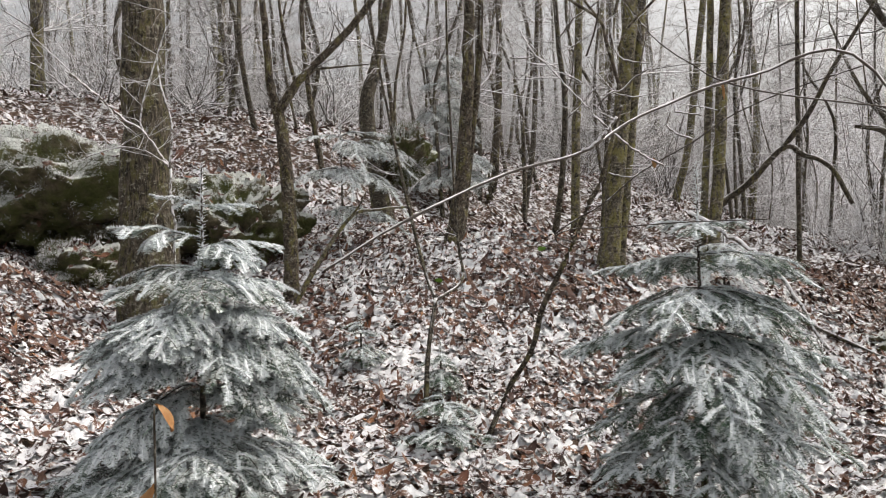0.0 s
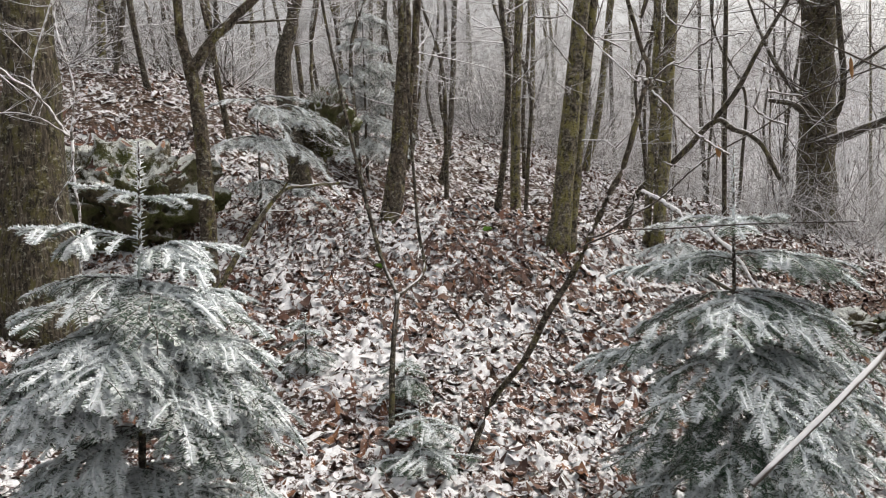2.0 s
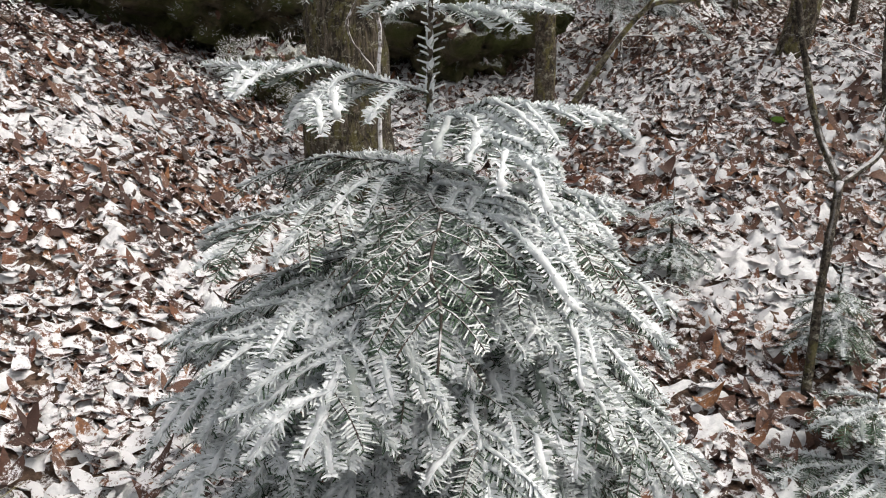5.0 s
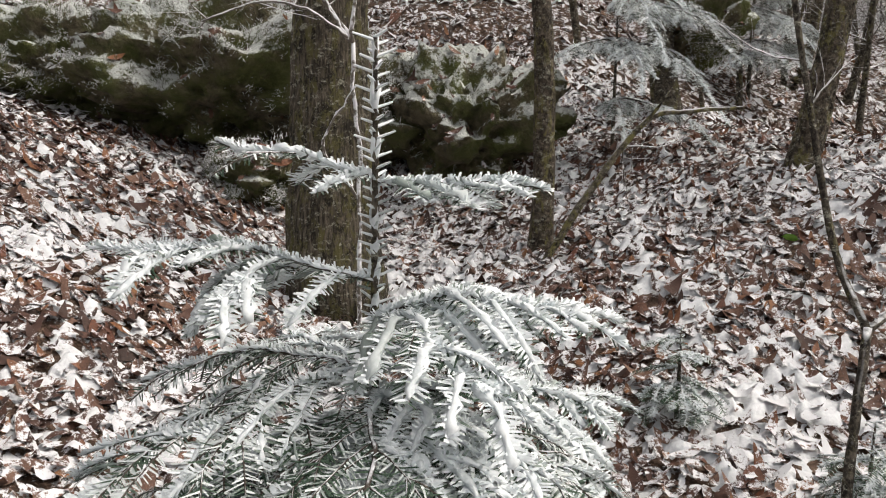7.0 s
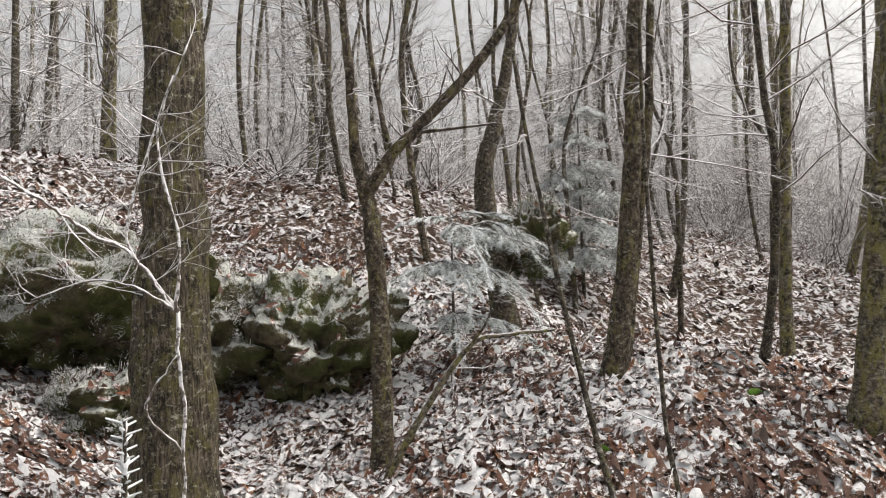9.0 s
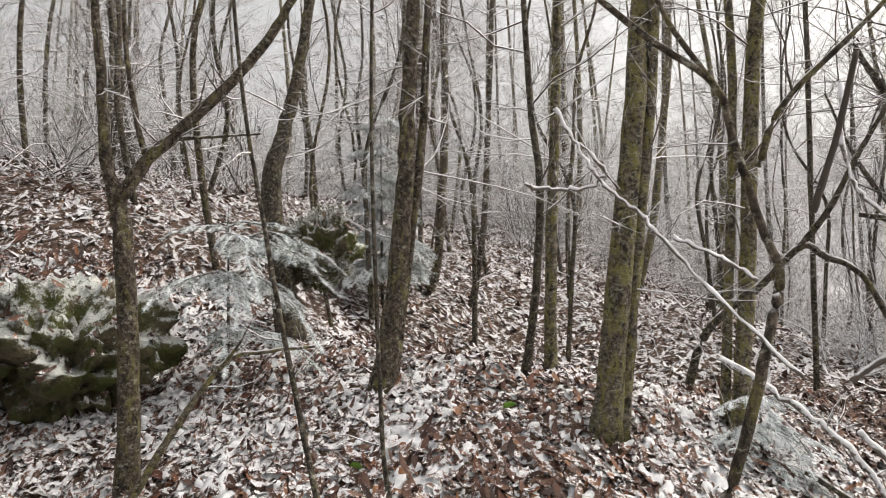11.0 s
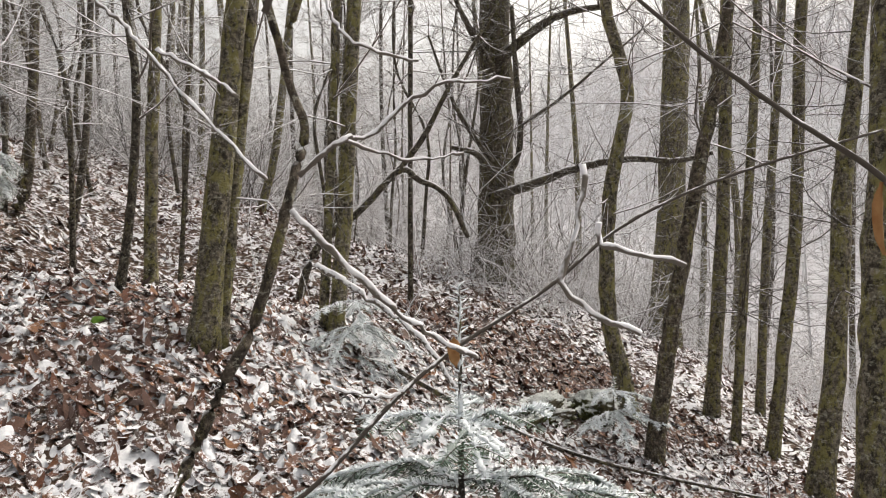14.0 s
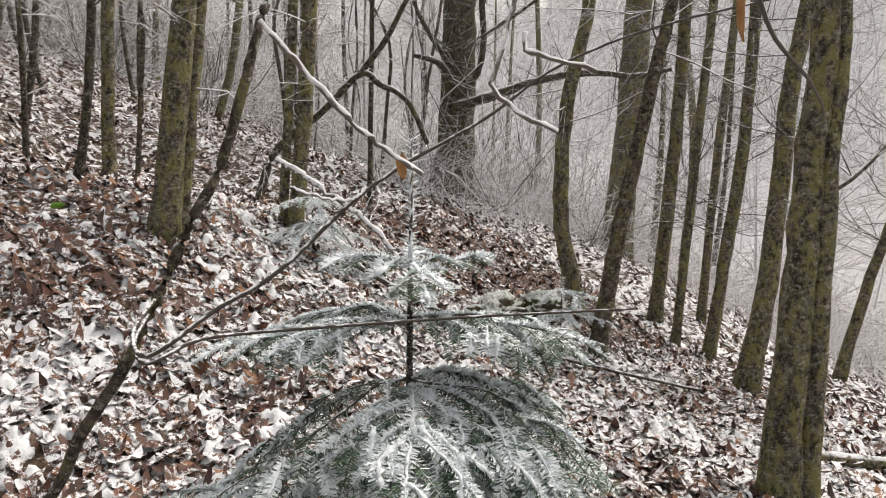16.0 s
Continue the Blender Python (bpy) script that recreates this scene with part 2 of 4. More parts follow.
def tube(line, radii, sides=8, rough=0.0, flare=0.0):
    """A closed round stem along a line; flare widens its foot, rough makes it uneven."""
    line = np.asarray(line, float)
    n = len(line)
    radii = np.interp(np.linspace(0, 1, n), np.linspace(0, 1, len(radii)), radii)
    if flare:
        d = np.r_[0, np.cumsum(np.linalg.norm(np.diff(line, axis=0), axis=1))]
        radii = radii * (1 + flare * np.exp(-d / (3 * radii[0])))
    tan = np.gradient(line, axis=0)
    tan /= np.linalg.norm(tan, axis=1)[:, None] + 1e-9
    ref = np.where(np.abs(tan[:, 2:3]) > 0.9, [[1.0, 0, 0]], [[0, 0, 1.0]])
    u = np.cross(tan, ref)
    u /= np.linalg.norm(u, axis=1)[:, None] + 1e-9
    w = np.cross(tan, u)
    ang = np.arange(sides) * 2 * np.pi / sides
    r = radii[:, None] * np.ones(sides)
    if rough:
        lump = rng.normal(0, 1, (n, sides))
        lump = (lump + np.roll(lump, 1, 1) + np.roll(lump, 1, 0)) / 1.7
        r = r * (1 + rough * lump)
    v = line[:, None] + u[:, None] * (np.cos(ang) * r)[..., None] + w[:, None] * (np.sin(ang) * r)[..., None]
    i = np.arange(n - 1)[:, None] * sides
    k = np.arange(sides)
    a, b = i + k, i + (k + 1) % sides
    t = np.concatenate([np.stack([a, b, b + sides], -1).reshape(-1, 3), np.stack([a, b + sides, a + sides], -1).reshape(-1, 3)])
    v = v.reshape(-1, 3)
    top = len(v)
    v = np.vstack([v, line[0], line[-1]])
    kk = (k + 1) % sides
    t = np.vstack([t, np.stack([kk, k, np.full(sides, top)], -1), np.stack([(n - 1) * sides + k, (n - 1) * sides + kk, np.full(sides, top + 1)], -1)])
    return v, t


def twigs(p, q, r0, r1):
    """Many three-sided twigs from p to q at once."""
    p, q = np.asarray(p, float), np.asarray(q, float)
    n = len(p)
    d = q - p
    d /= np.linalg.norm(d, axis=1)[:, None] + 1e-9
    ref = np.where(np.abs(d[:, 2:3]) > 0.9, [[1.0, 0, 0]], [[0, 0, 1.0]])
    u = np.cross(d, ref)
    u /= np.linalg.norm(u, axis=1)[:, None] + 1e-9
    w = np.cross(d, u)
    r0, r1 = np.broadcast_to(r0, n), np.broadcast_to(r1, n)
    v = []
    for end, r in ((p, r0), (q, r1)):
        for a in (np.pi / 2, np.pi * 7 / 6, np.pi * 11 / 6):
            v.append(end + u * (np.cos(a) * r)[:, None] - w * (np.sin(a) * r)[:, None])
    v = np.stack(v, 1).reshape(-1, 3)
    base = (np.arange(n) * 6)[:, None, None]
    t = np.array([(0, 1, 4), (0, 4, 3), (1, 2, 5), (1, 5, 4), (2, 0, 3), (2, 3, 5)])
    return v, (base + t).reshape(-1, 3)


def branching(start, way, length, radius, depth, kids, spread, bend=0.25, rise=0.05):
    """Segments (from, to, r0, r1) of a branch that forks again and again."""
    out = []
    steps = 4
    p, d = np.array(start, float), np.array(way, float) / np.linalg.norm(way)
    for s in range(steps):
        d = d + rng.normal(0, bend, 3) * 0.6 + np.array([0, 0, rise])
        d /= np.linalg.norm(d)
        q = p + d * length / steps
        ra, rb = radius * (1 - s / steps * 0.7), radius * (1 - (s + 1) / steps * 0.7)
        out.append((p, q, ra, rb))
        if depth > 0:
            for _ in range(kids):
                if rng.random() < 0.85:
                    k = d + rng.normal(0, spread, 3)
                    out += branching(p + (q - p) * rng.random(), k, length * rng.uniform(0.3, 0.6), rb * 0.6, depth - 1, kids, spread, bend, rise)
        p = q
    return out


def twig_mesh(segments):
    return twigs(np.array([s[0] for s in segments]), np.array([s[1] for s in segments]), np.array([s[2] for s in segments]), np.array([s[3] for s in segments]))


# ---- the lie of the land: a bank that climbs ahead, a slope that falls to the stream side ----
def soft(u, k):
    return k * np.logaddexp(0, u / k)


KNOLLS = [(-0.116, -0.177, -0.149, 0.024, -0.018, 0.001),
          (0.230, -0.320, -0.083, -0.031, -0.201, -0.023),
          (0.301, -0.212, 0.061, -0.104, -0.276, -0.182),
          (-0.435, -0.051, 0.290, 0.199, -0.016, -0.206),
          (-0.187, -0.076, -0.079, -0.180, -0.014, -0.085)]


def lie(x, y):
    x, y = np.asarray(x, float), np.asarray(y, float)
    z = (0.014 -0.326 * x +0.090 * y -0.090 * soft(y - 4.4, 0.5) +0.225 * soft(y - 7.2, 0.5) -0.264 * soft(y - 12, 1.5)
         +0.513 * soft(x - 1.0, 0.8) -0.487 * soft(x - 4.5, 1.0) -0.285 * soft(-x - 1.0, 0.8) +0.290 * soft(y - x - 9.5, 1.0)
         -0.162 * soft(0.8 * x - 0.6 * y + 1.0, 1.0) +0.527 * np.exp(-((x - 1.2) ** 2 + (y - 7.4) ** 2) / 4) -0.166 * np.exp(-((x - 0.3) ** 2 + (y - 5) ** 2) / 3))
    for j, row in enumerate(KNOLLS):
        for i, h in enumerate(row):
            z = z + h * np.exp(-((x - (-4 + 2 * i)) ** 2 + (y - (2 + 2 * j)) ** 2) / 2.4)
    z = z - 0.88 * soft(z - 3.6, 0.35)
    z = z + 0.5 * np.exp(-((x + 2.2) ** 2 / 3.5 + (y - 10.2) ** 2 / 2.2))
    return np.clip(z, -9, 16) + np.clip(soft(x - 18, 3.0) * 0.62, 0, 32)


def height(x, y):
    """The land with its small humps."""
    x, y = np.asarray(x, float), np.asarray(y, float)
    return lie(x, y) + 0.018 * np.sin(5.1 * x + 1.3 * y) * np.sin(4.3 * y - 0.7 * x) + 0.03 * np.sin(1.9 * x - 0.6 * y + 1) * np.sin(2.3 * y + 0.4 * x)


def at(x, y, up=0.0):
    return Vector((x, y, float(height(x, y)) + up))


span = np.linspace(-1, 1, 281)
reach = 5.5 * span + 60 * np.sign(span) * np.abs(span) ** 4
gx, gy = np.meshgrid(1 + reach, 6 + reach)
gz = height(gx, gy) + rng.normal(0, 0.006, gx.shape)
idx = np.arange(281 * 281).reshape(281, 281)
a_, b_, c_, d_ = idx[:-1, :-1].ravel(), idx[:-1, 1:].ravel(), idx[1:, 1:].ravel(), idx[1:, :-1].ravel()
ground = mesh_object("ground", np.stack([gx, gy, gz], -1).reshape(-1, 3), np.vstack([np.stack([a_, b_, c_], -1), np.stack([a_, c_, d_], -1)]), ground_mat)
tagged(ground, "steep woodland floor of brown earth under thin patchy snow", "ground", kind="structure")


# ---- trees ----
def empty(name, place, label, category, group="", kind=""):
    ob = new(name)
    ob.location = place
    return tagged(ob, label, category, group, kind)


def part(name, bits, mat, parent, label="", smooth=True):
    """One mesh under a thing, built in world coordinates."""
    v, t = bits
    base = Vector(parent.matrix_basis.translation) if parent.parent is None else Vector(parent.parent.matrix_basis.translation)
    return mesh_object(name, np.asarray(v) - np.array(base), t, mat, parent, smooth, label)


def grown(points, top, lean_on=0.6):
    """Carries a stem on from its last point up to the height top, turning upright."""
    p = [np.array(q, float) for q in points]
    d = p[-1] - p[-2]
    d /= np.linalg.norm(d)
    while p[-1][2] < top:
        d = d * lean_on + np.array([0, 0, 1]) * (1 - lean_on) + rng.normal(0, 0.05, 3)
        d /= np.linalg.norm(d)
        p.append(p[-1] + d * 1.3)
    return p


def crown_for(line, low, count, length, radius, depth=2, kids=2, bare=0.0):
    """Boughs that leave a stem above the height low."""
    segs = []
    hi = [q for q in line if q[2] > low]
    for _ in range(count):
        k = rng.integers(0, len(hi))
        a = rng.uniform(0, 2 * np.pi)
        way = (math.cos(a), math.sin(a), rng.uniform(-0.3, 0.6))
        segs += branching(hi[k], way, length * rng.uniform(0.5, 1.1), radius, depth, kids, 0.5)
    return segs


def tree(label, stems, top, bark=bark_grey, boughs=11, low=1.0, length=1.4, radius=0.009, group="trees on the slope", frost=None, name="tree", sides=10):
    """A tree of one or more stems (points and radii), carried up out of sight, with a crown of thin rimed boughs."""
    p0 = stems[0][0][0]
    g = float(height(p0[0], p0[1]))
    ob = empty(name, (p0[0], p0[1], g), label, "tree", group)
    segs = []
    for i, (points, r0, r1) in enumerate(stems):
        pts = [np.array(q, float) for q in points]
        if i == 0 or abs(pts[0][2] - g) < 0.4:
            pts[0][2] = float(height(pts[0][0], pts[0][1])) - 0.06
        full = grown(pts, top)
        line = spline(full, 6 * len(full))
        line[1:-1] += rng.normal(0, r0 * 0.06, (len(line) - 2, 3))
        seen = (pts[-1][2] - pts[0][2]) / max(top - pts[0][2], 0.1)
        rr = np.interp(np.linspace(0, 1, 12), [0, min(seen, 0.95), 1], [r0, r1, r1 * 0.3])
        part("trunk" if i == 0 else "stem", tube(line, rr, sides, 0.035, 0.35 if i == 0 else 0.1), bark, ob)
        if boughs:
            segs += crown_for([q for q in line if q[2] < pts[0][2] + 5.5], pts[0][2] + low, boughs, length, radius)
    if segs:
        part("crown", twig_mesh(segs), frost or frost_twig, ob)
    return ob


def limb(parent, points, r0, r1, mat, sides=7, name="limb", steps=6, twig_count=0, twig_length=0.3, frost=None):
    line = spline(points, steps * len(points))
    rimed = mat.name.startswith(("rimed", "thick"))
    line[1:-1] += rng.normal(0, r0 * (0.45 if rimed else 0.05), (len(line) - 2, 3))
    part(name, tube(line, [r0, r1], sides, 0.28 if rimed else 0.05), mat, parent)
    if twig_count:
        segs = []
        for _ in range(twig_count):
            q = line[rng.integers(len(line) // 4, len(line))]
            segs += branching(q, rng.normal(0, 1, 3) * (1, 1, 0.6) + (0, 0, 0.3), twig_length * rng.uniform(0.5, 1.2), min(max(r1 * 0.7, 0.0026), 0.008), 1, 2, 0.6)
        tagged(part("twig_spray", twig_mesh(segs), frost or frost_twig, parent), kind="stuff")


tree("thick furrowed trunk with mossy bark beside the young fir", [([(-2.06, 6.05, 0.5), (-2.06, 6.05, 1.6), (-2.07, 6.05, 2.7)], 0.19, 0.155)], 9, bark_rough, 8, 2.6, 1.4, sides=20)
fork_tree = tree("slender grey tree forking low into two crooked limbs", [([(-1.19, 6.77, 0.74), (-1.19, 6.77, 1.55), (-1.22, 6.76, 2.12), (-1.26, 6.75, 2.36)], 0.06, 0.046)], 2.3, bark_red, 0)
limb(fork_tree, [(-1.26, 6.75, 2.3), (-1.31, 6.74, 2.6), (-1.33, 6.72, 3.0), (-1.36, 6.68, 3.7), (-1.38, 6.7, 6.0)], 0.04, 0.015, bark_red, 8, twig_count=14)
limb(fork_tree, [(-1.25, 6.75, 2.32), (-1.10, 6.76, 2.54), (-0.88, 6.78, 2.76), (-0.6, 6.8, 3.05), (-0.38, 6.8, 3.35), (-0.2, 6.8, 3.8), (0.1, 6.8, 5.2)], 0.042, 0.018, bark_red, 8, twig_count=16)
limb(fork_tree, [(-0.98, 6.77, 2.66), (-0.75, 6.8, 2.68), (-0.5, 6.82, 2.7)], 0.013, 0.006, bark_red, 6)
limb(fork_tree, [(-1.1, 6.76, 2.54), (-1.16, 6.76, 2.8), (-1.22, 6.75, 3.3), (-1.2, 6.75, 4.2)], 0.02, 0.008, bark_red, 6, twig_count=6)
tree("pair of brown stems leaning up the bank", [([(0.13, 7.43, 1.19), (0.25, 7.42, 1.9), (0.31, 7.42, 2.6), (0.34, 7.42, 3.2)], 0.075, 0.056), ([(0.2, 7.43, 1.4), (0.33, 7.46, 2.1), (0.42, 7.46, 2.8), (0.45, 7.46, 3.3)], 0.035, 0.028)], 8, bark_red, 13, 0.9, 1.1, 0.008, frost=frost_light)
tree("leaning twin-stemmed tree with yellow-green moss on grey bark", [([(1.43, 6.97, 0.96), (1.53, 6.95, 1.81), (1.66, 6.93, 2.94)], 0.082, 0.064), ([(1.53, 7.0, 0.99), (1.63, 6.98, 1.81), (1.76, 6.95, 2.96)], 0.05, 0.038)], 9, bark_grey, 13, 0.9, 1.2, 0.008, frost=frost_light, sides=14)
tree("slim straight tree with greenish bark", [([(1.32, 7.96, 1.26), (1.36, 7.98, 2.22), (1.41, 7.98, 3.18)], 0.046, 0.038)], 8)
tree("thin leaning sapling tree with dark bark", [([(1.07, 7.58, 1.23), (1.16, 7.55, 1.83), (1.20, 7.55, 2.52), (1.16, 7.60, 3.05)], 0.03, 0.025)], 7, bark_dark)
tree("thin young tree with dark bark", [([(1.20, 12.22, 1.08), (1.37, 12.18, 2.64), (1.47, 12.19, 4.26)], 0.045, 0.036)], 9, bark_dark)
tree("slim leaning tree with brown bark", [([(0.62, 12.15, 1.38), (0.78, 12.09, 2.29), (0.90, 12.09, 4.16)], 0.062, 0.05)], 9, bark_red)
tree("grey tree farther up the slope", [([(4.16, 20.83, 2.12), (4.29, 20.86, 4.93), (4.40, 20.87, 6.89)], 0.131, 0.111)], 12)
tree("slim mossy tree leaning over the slope", [([(4.48, 15.67, 0.80), (4.78, 15.58, 3.13), (5.07, 15.51, 5.61)], 0.07, 0.06)], 11)
tree("twin mossy stems rising from a rimed low fir", [([(2.47, 7.5, 0.7), (2.58, 7.52, 1.9), (2.66, 7.52, 3.2)], 0.055, 0.05), ([(2.4, 7.56, 0.72), (2.48, 7.58, 1.9), (2.55, 7.58, 3.2)], 0.035, 0.03)], 9, bark_grey, 12, 1.4)
tree("thin dark young stem", [([(4.2, 9.6, 0.7), (4.22, 9.6, 2.5), (4.25, 9.6, 4.2)], 0.028, 0.024)], 8, bark_dark)
tree("crooked tree curving up from its foot, green with moss", [([(4.87, 7.04, -0.03), (4.78, 7.11, 0.50), (4.72, 7.17, 0.96), (4.75, 7.18, 1.84), (4.90, 7.13, 2.67), (4.77, 7.24, 3.45)], 0.078, 0.055)], 8, bark_grey, 12, 1.5)
tree("leaning brown tree on the falling slope", [([(4.29, 6.27, -0.07), (4.42, 6.23, 0.83), (4.54, 6.19, 1.53), (4.66, 6.14, 2.19), (4.79, 6.09, 2.85)], 0.062, 0.047)], 8, bark_red, 12, 1.4)
tree("large straight grey trunk on the falling slope", [([(9.57, 11.12, -0.42), (9.76, 11.11, 2.46), (9.89, 11.14, 5.15)], 0.216, 0.198)], 13, bark_grey, 14, 2.0, 2.2, 0.016, sides=14)
for label_, pts_, r0_, r1_ in (
        ("straight mossy young tree in a row of stems", [(6.45, 7.58, -0.33), (6.60, 7.57, 1.59), (6.68, 7.59, 3.25)], 0.072, 0.056),
        ("thin straight young tree in a row of stems", [(5.99, 6.94, -0.35), (6.12, 6.93, 1.34), (6.26, 6.92, 3.33)], 0.042, 0.037),
        ("thin greenish young tree in a row of stems", [(7.61, 7.89, -0.56), (7.72, 7.90, 1.26), (7.95, 7.87, 4.05)], 0.05, 0.043),
        ("leaning mossy young tree in a row of stems", [(6.22, 6.74, -0.44), (6.35, 6.70, 0.60), (6.46, 6.68, 1.58), (6.56, 6.69, 3.56)], 0.059, 0.049),
        ("leaning grey tree beside a thicker trunk", [(5.11, 5.58, -0.28), (5.34, 5.60, 0.76), (5.53, 5.67, 1.97), (5.67, 5.68, 2.58)], 0.078, 0.057),
        ("slanting young tree down the slope", [(7.48, 6.19, -0.79), (7.76, 6.15, 0.13), (8.15, 6.07, 1.17)], 0.06, 0.044)):
    tree(label_, [(pts_, r0_, r1_)], 8, bark_grey, 26, 1.2, 1.3, 0.007, "row of young trees", twig_dark)
near_tree = tree("thick twin trunk with flaking greenish-grey bark", [([(3.45, 4.26, -0.10), (3.55, 4.31, 0.65), (3.67, 4.37, 1.42), (3.79, 4.42, 2.19)], 0.085, 0.065), ([(3.56, 4.2, -0.1), (3.64, 4.25, 0.65), (3.74, 4.32, 1.42), (3.86, 4.38, 2.19)], 0.06, 0.045)], 7, bark_grey, 8, 2.2, sides=16)
limb(near_tree, [(3.66, 4.36, 1.62), (2.6, 3.7, 1.62), (1.7, 3.2, 1.63), (1.2, 2.95, 1.645), (0.98, 2.84, 1.672), (0.916, 2.888, 1.73), (0.853, 2.93, 1.79), (0.8, 2.97, 1.86), (0.74, 3.0, 1.97), (0.7, 3.02, 2.12)], 0.0036, 0.0008, twig_dark, 7)
limb(near_tree, [(3.72, 4.33, 1.3), (3.95, 4.3, 1.4), (4.2, 4.25, 1.6)], 0.018, 0.008, bark_dark, 6, twig_count=6)

# the old tree with wide dead limbs
old = tree("old broken-looking tree with wide dark limbs and a leafy foot", [([(6.62, 11.6, 0.3), (6.68, 11.6, 1.6), (6.72, 11.6, 3.4), (6.7, 11.6, 5.0)], 0.26, 0.2)], 9, bark_rough, 26, 1.8, 1.9, 0.016, sides=18, frost=twig_dark)
limb(old, [(6.5, 11.3, 2.02), (6.73, 10.8, 2.16), (7.15, 10.3, 2.37), (7.62, 9.85, 2.46), (8.0, 9.45, 2.41), (8.3, 9.1, 2.5)], 0.075, 0.03, bark_dark, 8, twig_count=30, twig_length=0.7, frost=twig_dark)
limb(old, [(6.6, 11.4, 2.1), (6.68, 11.0, 2.68), (6.62, 11.0, 3.75), (6.6, 11.05, 4.6)], 0.05, 0.03, bark_dark, 8, twig_count=20, twig_length=0.6, frost=twig_dark)
limb(old, [(6.64, 10.98, 2.95), (7.13, 10.69, 3.32), (7.74, 10.35, 3.89), (8.3, 10.1, 4.4)], 0.03, 0.012, bark_dark, 6, twig_count=20, twig_length=0.6, frost=twig_dark)
limb(old, [(6.6, 11.4, 3.9), (6.9, 10.9, 4.29), (7.25, 10.68, 4.5), (7.8, 10.4, 4.6)], 0.08, 0.04, bark_dark, 8, twig_count=24, twig_length=0.8, frost=twig_dark)
limb(old, [(6.6, 11.5, 3.8), (6.15, 11.4, 4.3), (5.9, 11.47, 4.8)], 0.06, 0.03, bark_dark, 7, twig_count=14, twig_length=0.6)
limb(old, [(6.5, 11.4, 2.4), (6.0, 11.1, 2.58), (5.74, 11.25, 2.66)], 0.055, 0.03, bark_dark, 7)
limb(old, [(6.5, 11.4, 2.5), (6.0, 11.35, 3.03), (5.8, 11.48, 3.53), (5.6, 11.6, 4.2)], 0.04, 0.015, bark_dark, 7, twig_count=20, twig_length=0.6)
arch = empty("fallen_branch", at(3.05, 9.6), "arched dark dead branch with snow on its bend", "branch")
limb(arch, [tuple(at(2.95, 9.65, -0.05)), (3.16, 9.6, 1.41), (3.55, 9.37, 1.80), (3.88, 9.2, 2.17), (4.04, 9.1, 2.08), (4.27, 8.96, 1.92), (4.45, 8.85, 1.5)], 0.045, 0.022, bark_dark, 8, "branch", twig_count=6, twig_length=0.5)
limb(arch, [(3.86, 9.21, 2.15), (4.1, 9.1, 2.5), (4.35, 9.0, 3.0), (4.7, 8.9, 3.6), (5.1, 8.8, 4.2)], 0.035, 0.012, bark_dark, 7, "branch", twig_count=8, twig_length=0.6)


# ---- slim saplings and rimed twigs close to the path ----
sapling = empty("sapling", at(-0.03, 4.83), "slim bare sapling with two upright shoots", "sapling")
limb(sapling, [tuple(at(-0.03, 4.83, -0.03)), (-0.01, 4.92, 0.56), (0.04, 5.1, 0.88)], 0.016, 0.012, bark_dark, 8, "stem")
limb(sapling, [(0.04, 5.1, 0.87), (-0.04, 5.25, 1.09), (-0.13, 5.3, 1.50), (-0.23, 5.34, 2.02), (-0.32, 5.35, 2.6), (-0.4, 5.35, 3.6)], 0.013, 0.006, bark_dark, 7, "shoot", twig_count=5)
limb(sapling, [(0.04, 5.1, 0.87), (0.2, 5.3, 0.98), (0.18, 5.38, 1.25), (0.16, 5.42, 1.85), (0.15, 5.43, 2.6), (0.18, 5.43, 3.6)], 0.011, 0.006, bark_dark, 7, "shoot", twig_count=5)

bent = empty("bent_sapling", at(0.22, 4.59), "bent grey sapling arching over the slope with long thin twigs", "sapling")
limb(bent, [tuple(at(0.277, 4.52, -0.04)), (0.42, 4.56, 0.42), (0.53, 4.35, 0.66), (0.565, 4.08, 0.90), (0.625, 3.96, 1.05), (0.70, 3.925, 1.22), (0.75, 3.9, 1.344), (0.813, 3.892, 1.464), (0.869, 3.89, 1.642), (0.90, 3.9, 1.742), (0.928, 3.92, 1.83), (0.905, 3.94, 1.92), (0.87, 3.96, 2.08), (0.837, 3.968, 2.191), (0.71, 3.97, 2.282), (0.5, 3.97, 2.45)], 0.0145, 0.006, bark_red, 10, "stem")
limb(bent, [(0.837, 3.968, 2.19), (0.73, 3.966, 2.36), (0.7, 3.96, 2.6), (0.68, 3.96, 3.0)], 0.006, 0.003, bark_red, 7, "shoot")
limb(bent, [(0.915, 3.96, 2.03), (0.974, 3.962, 2.154), (1.148, 3.94, 2.325), (1.4, 3.9, 2.6)], 0.0075, 0.004, bark_red, 7, "shoot", twig_count=4)
limb(bent, [(0.675, 3.93, 1.17), (0.58, 3.6, 1.2), (0.55, 3.37, 1.23), (0.62, 3.38, 1.25), (0.75, 3.37, 1.25), (1.0, 3.27, 1.26), (1.25, 3.19, 1.26)], 0.0033, 0.002, twig_dark, 6, "shoot")
limb(bent, [(0.69, 3.93, 1.2), (0.58, 3.6, 1.22), (0.55, 3.37, 1.24), (0.63, 3.36, 1.29), (0.72, 3.35, 1.34), (0.83, 3.35, 1.43), (0.92, 3.35, 1.485), (1.05, 3.33, 1.555), (1.18, 3.315, 1.64), (1.35, 3.27, 1.71), (1.6, 3.19, 1.78)], 0.0036, 0.0022, twig_dark, 6, "shoot")
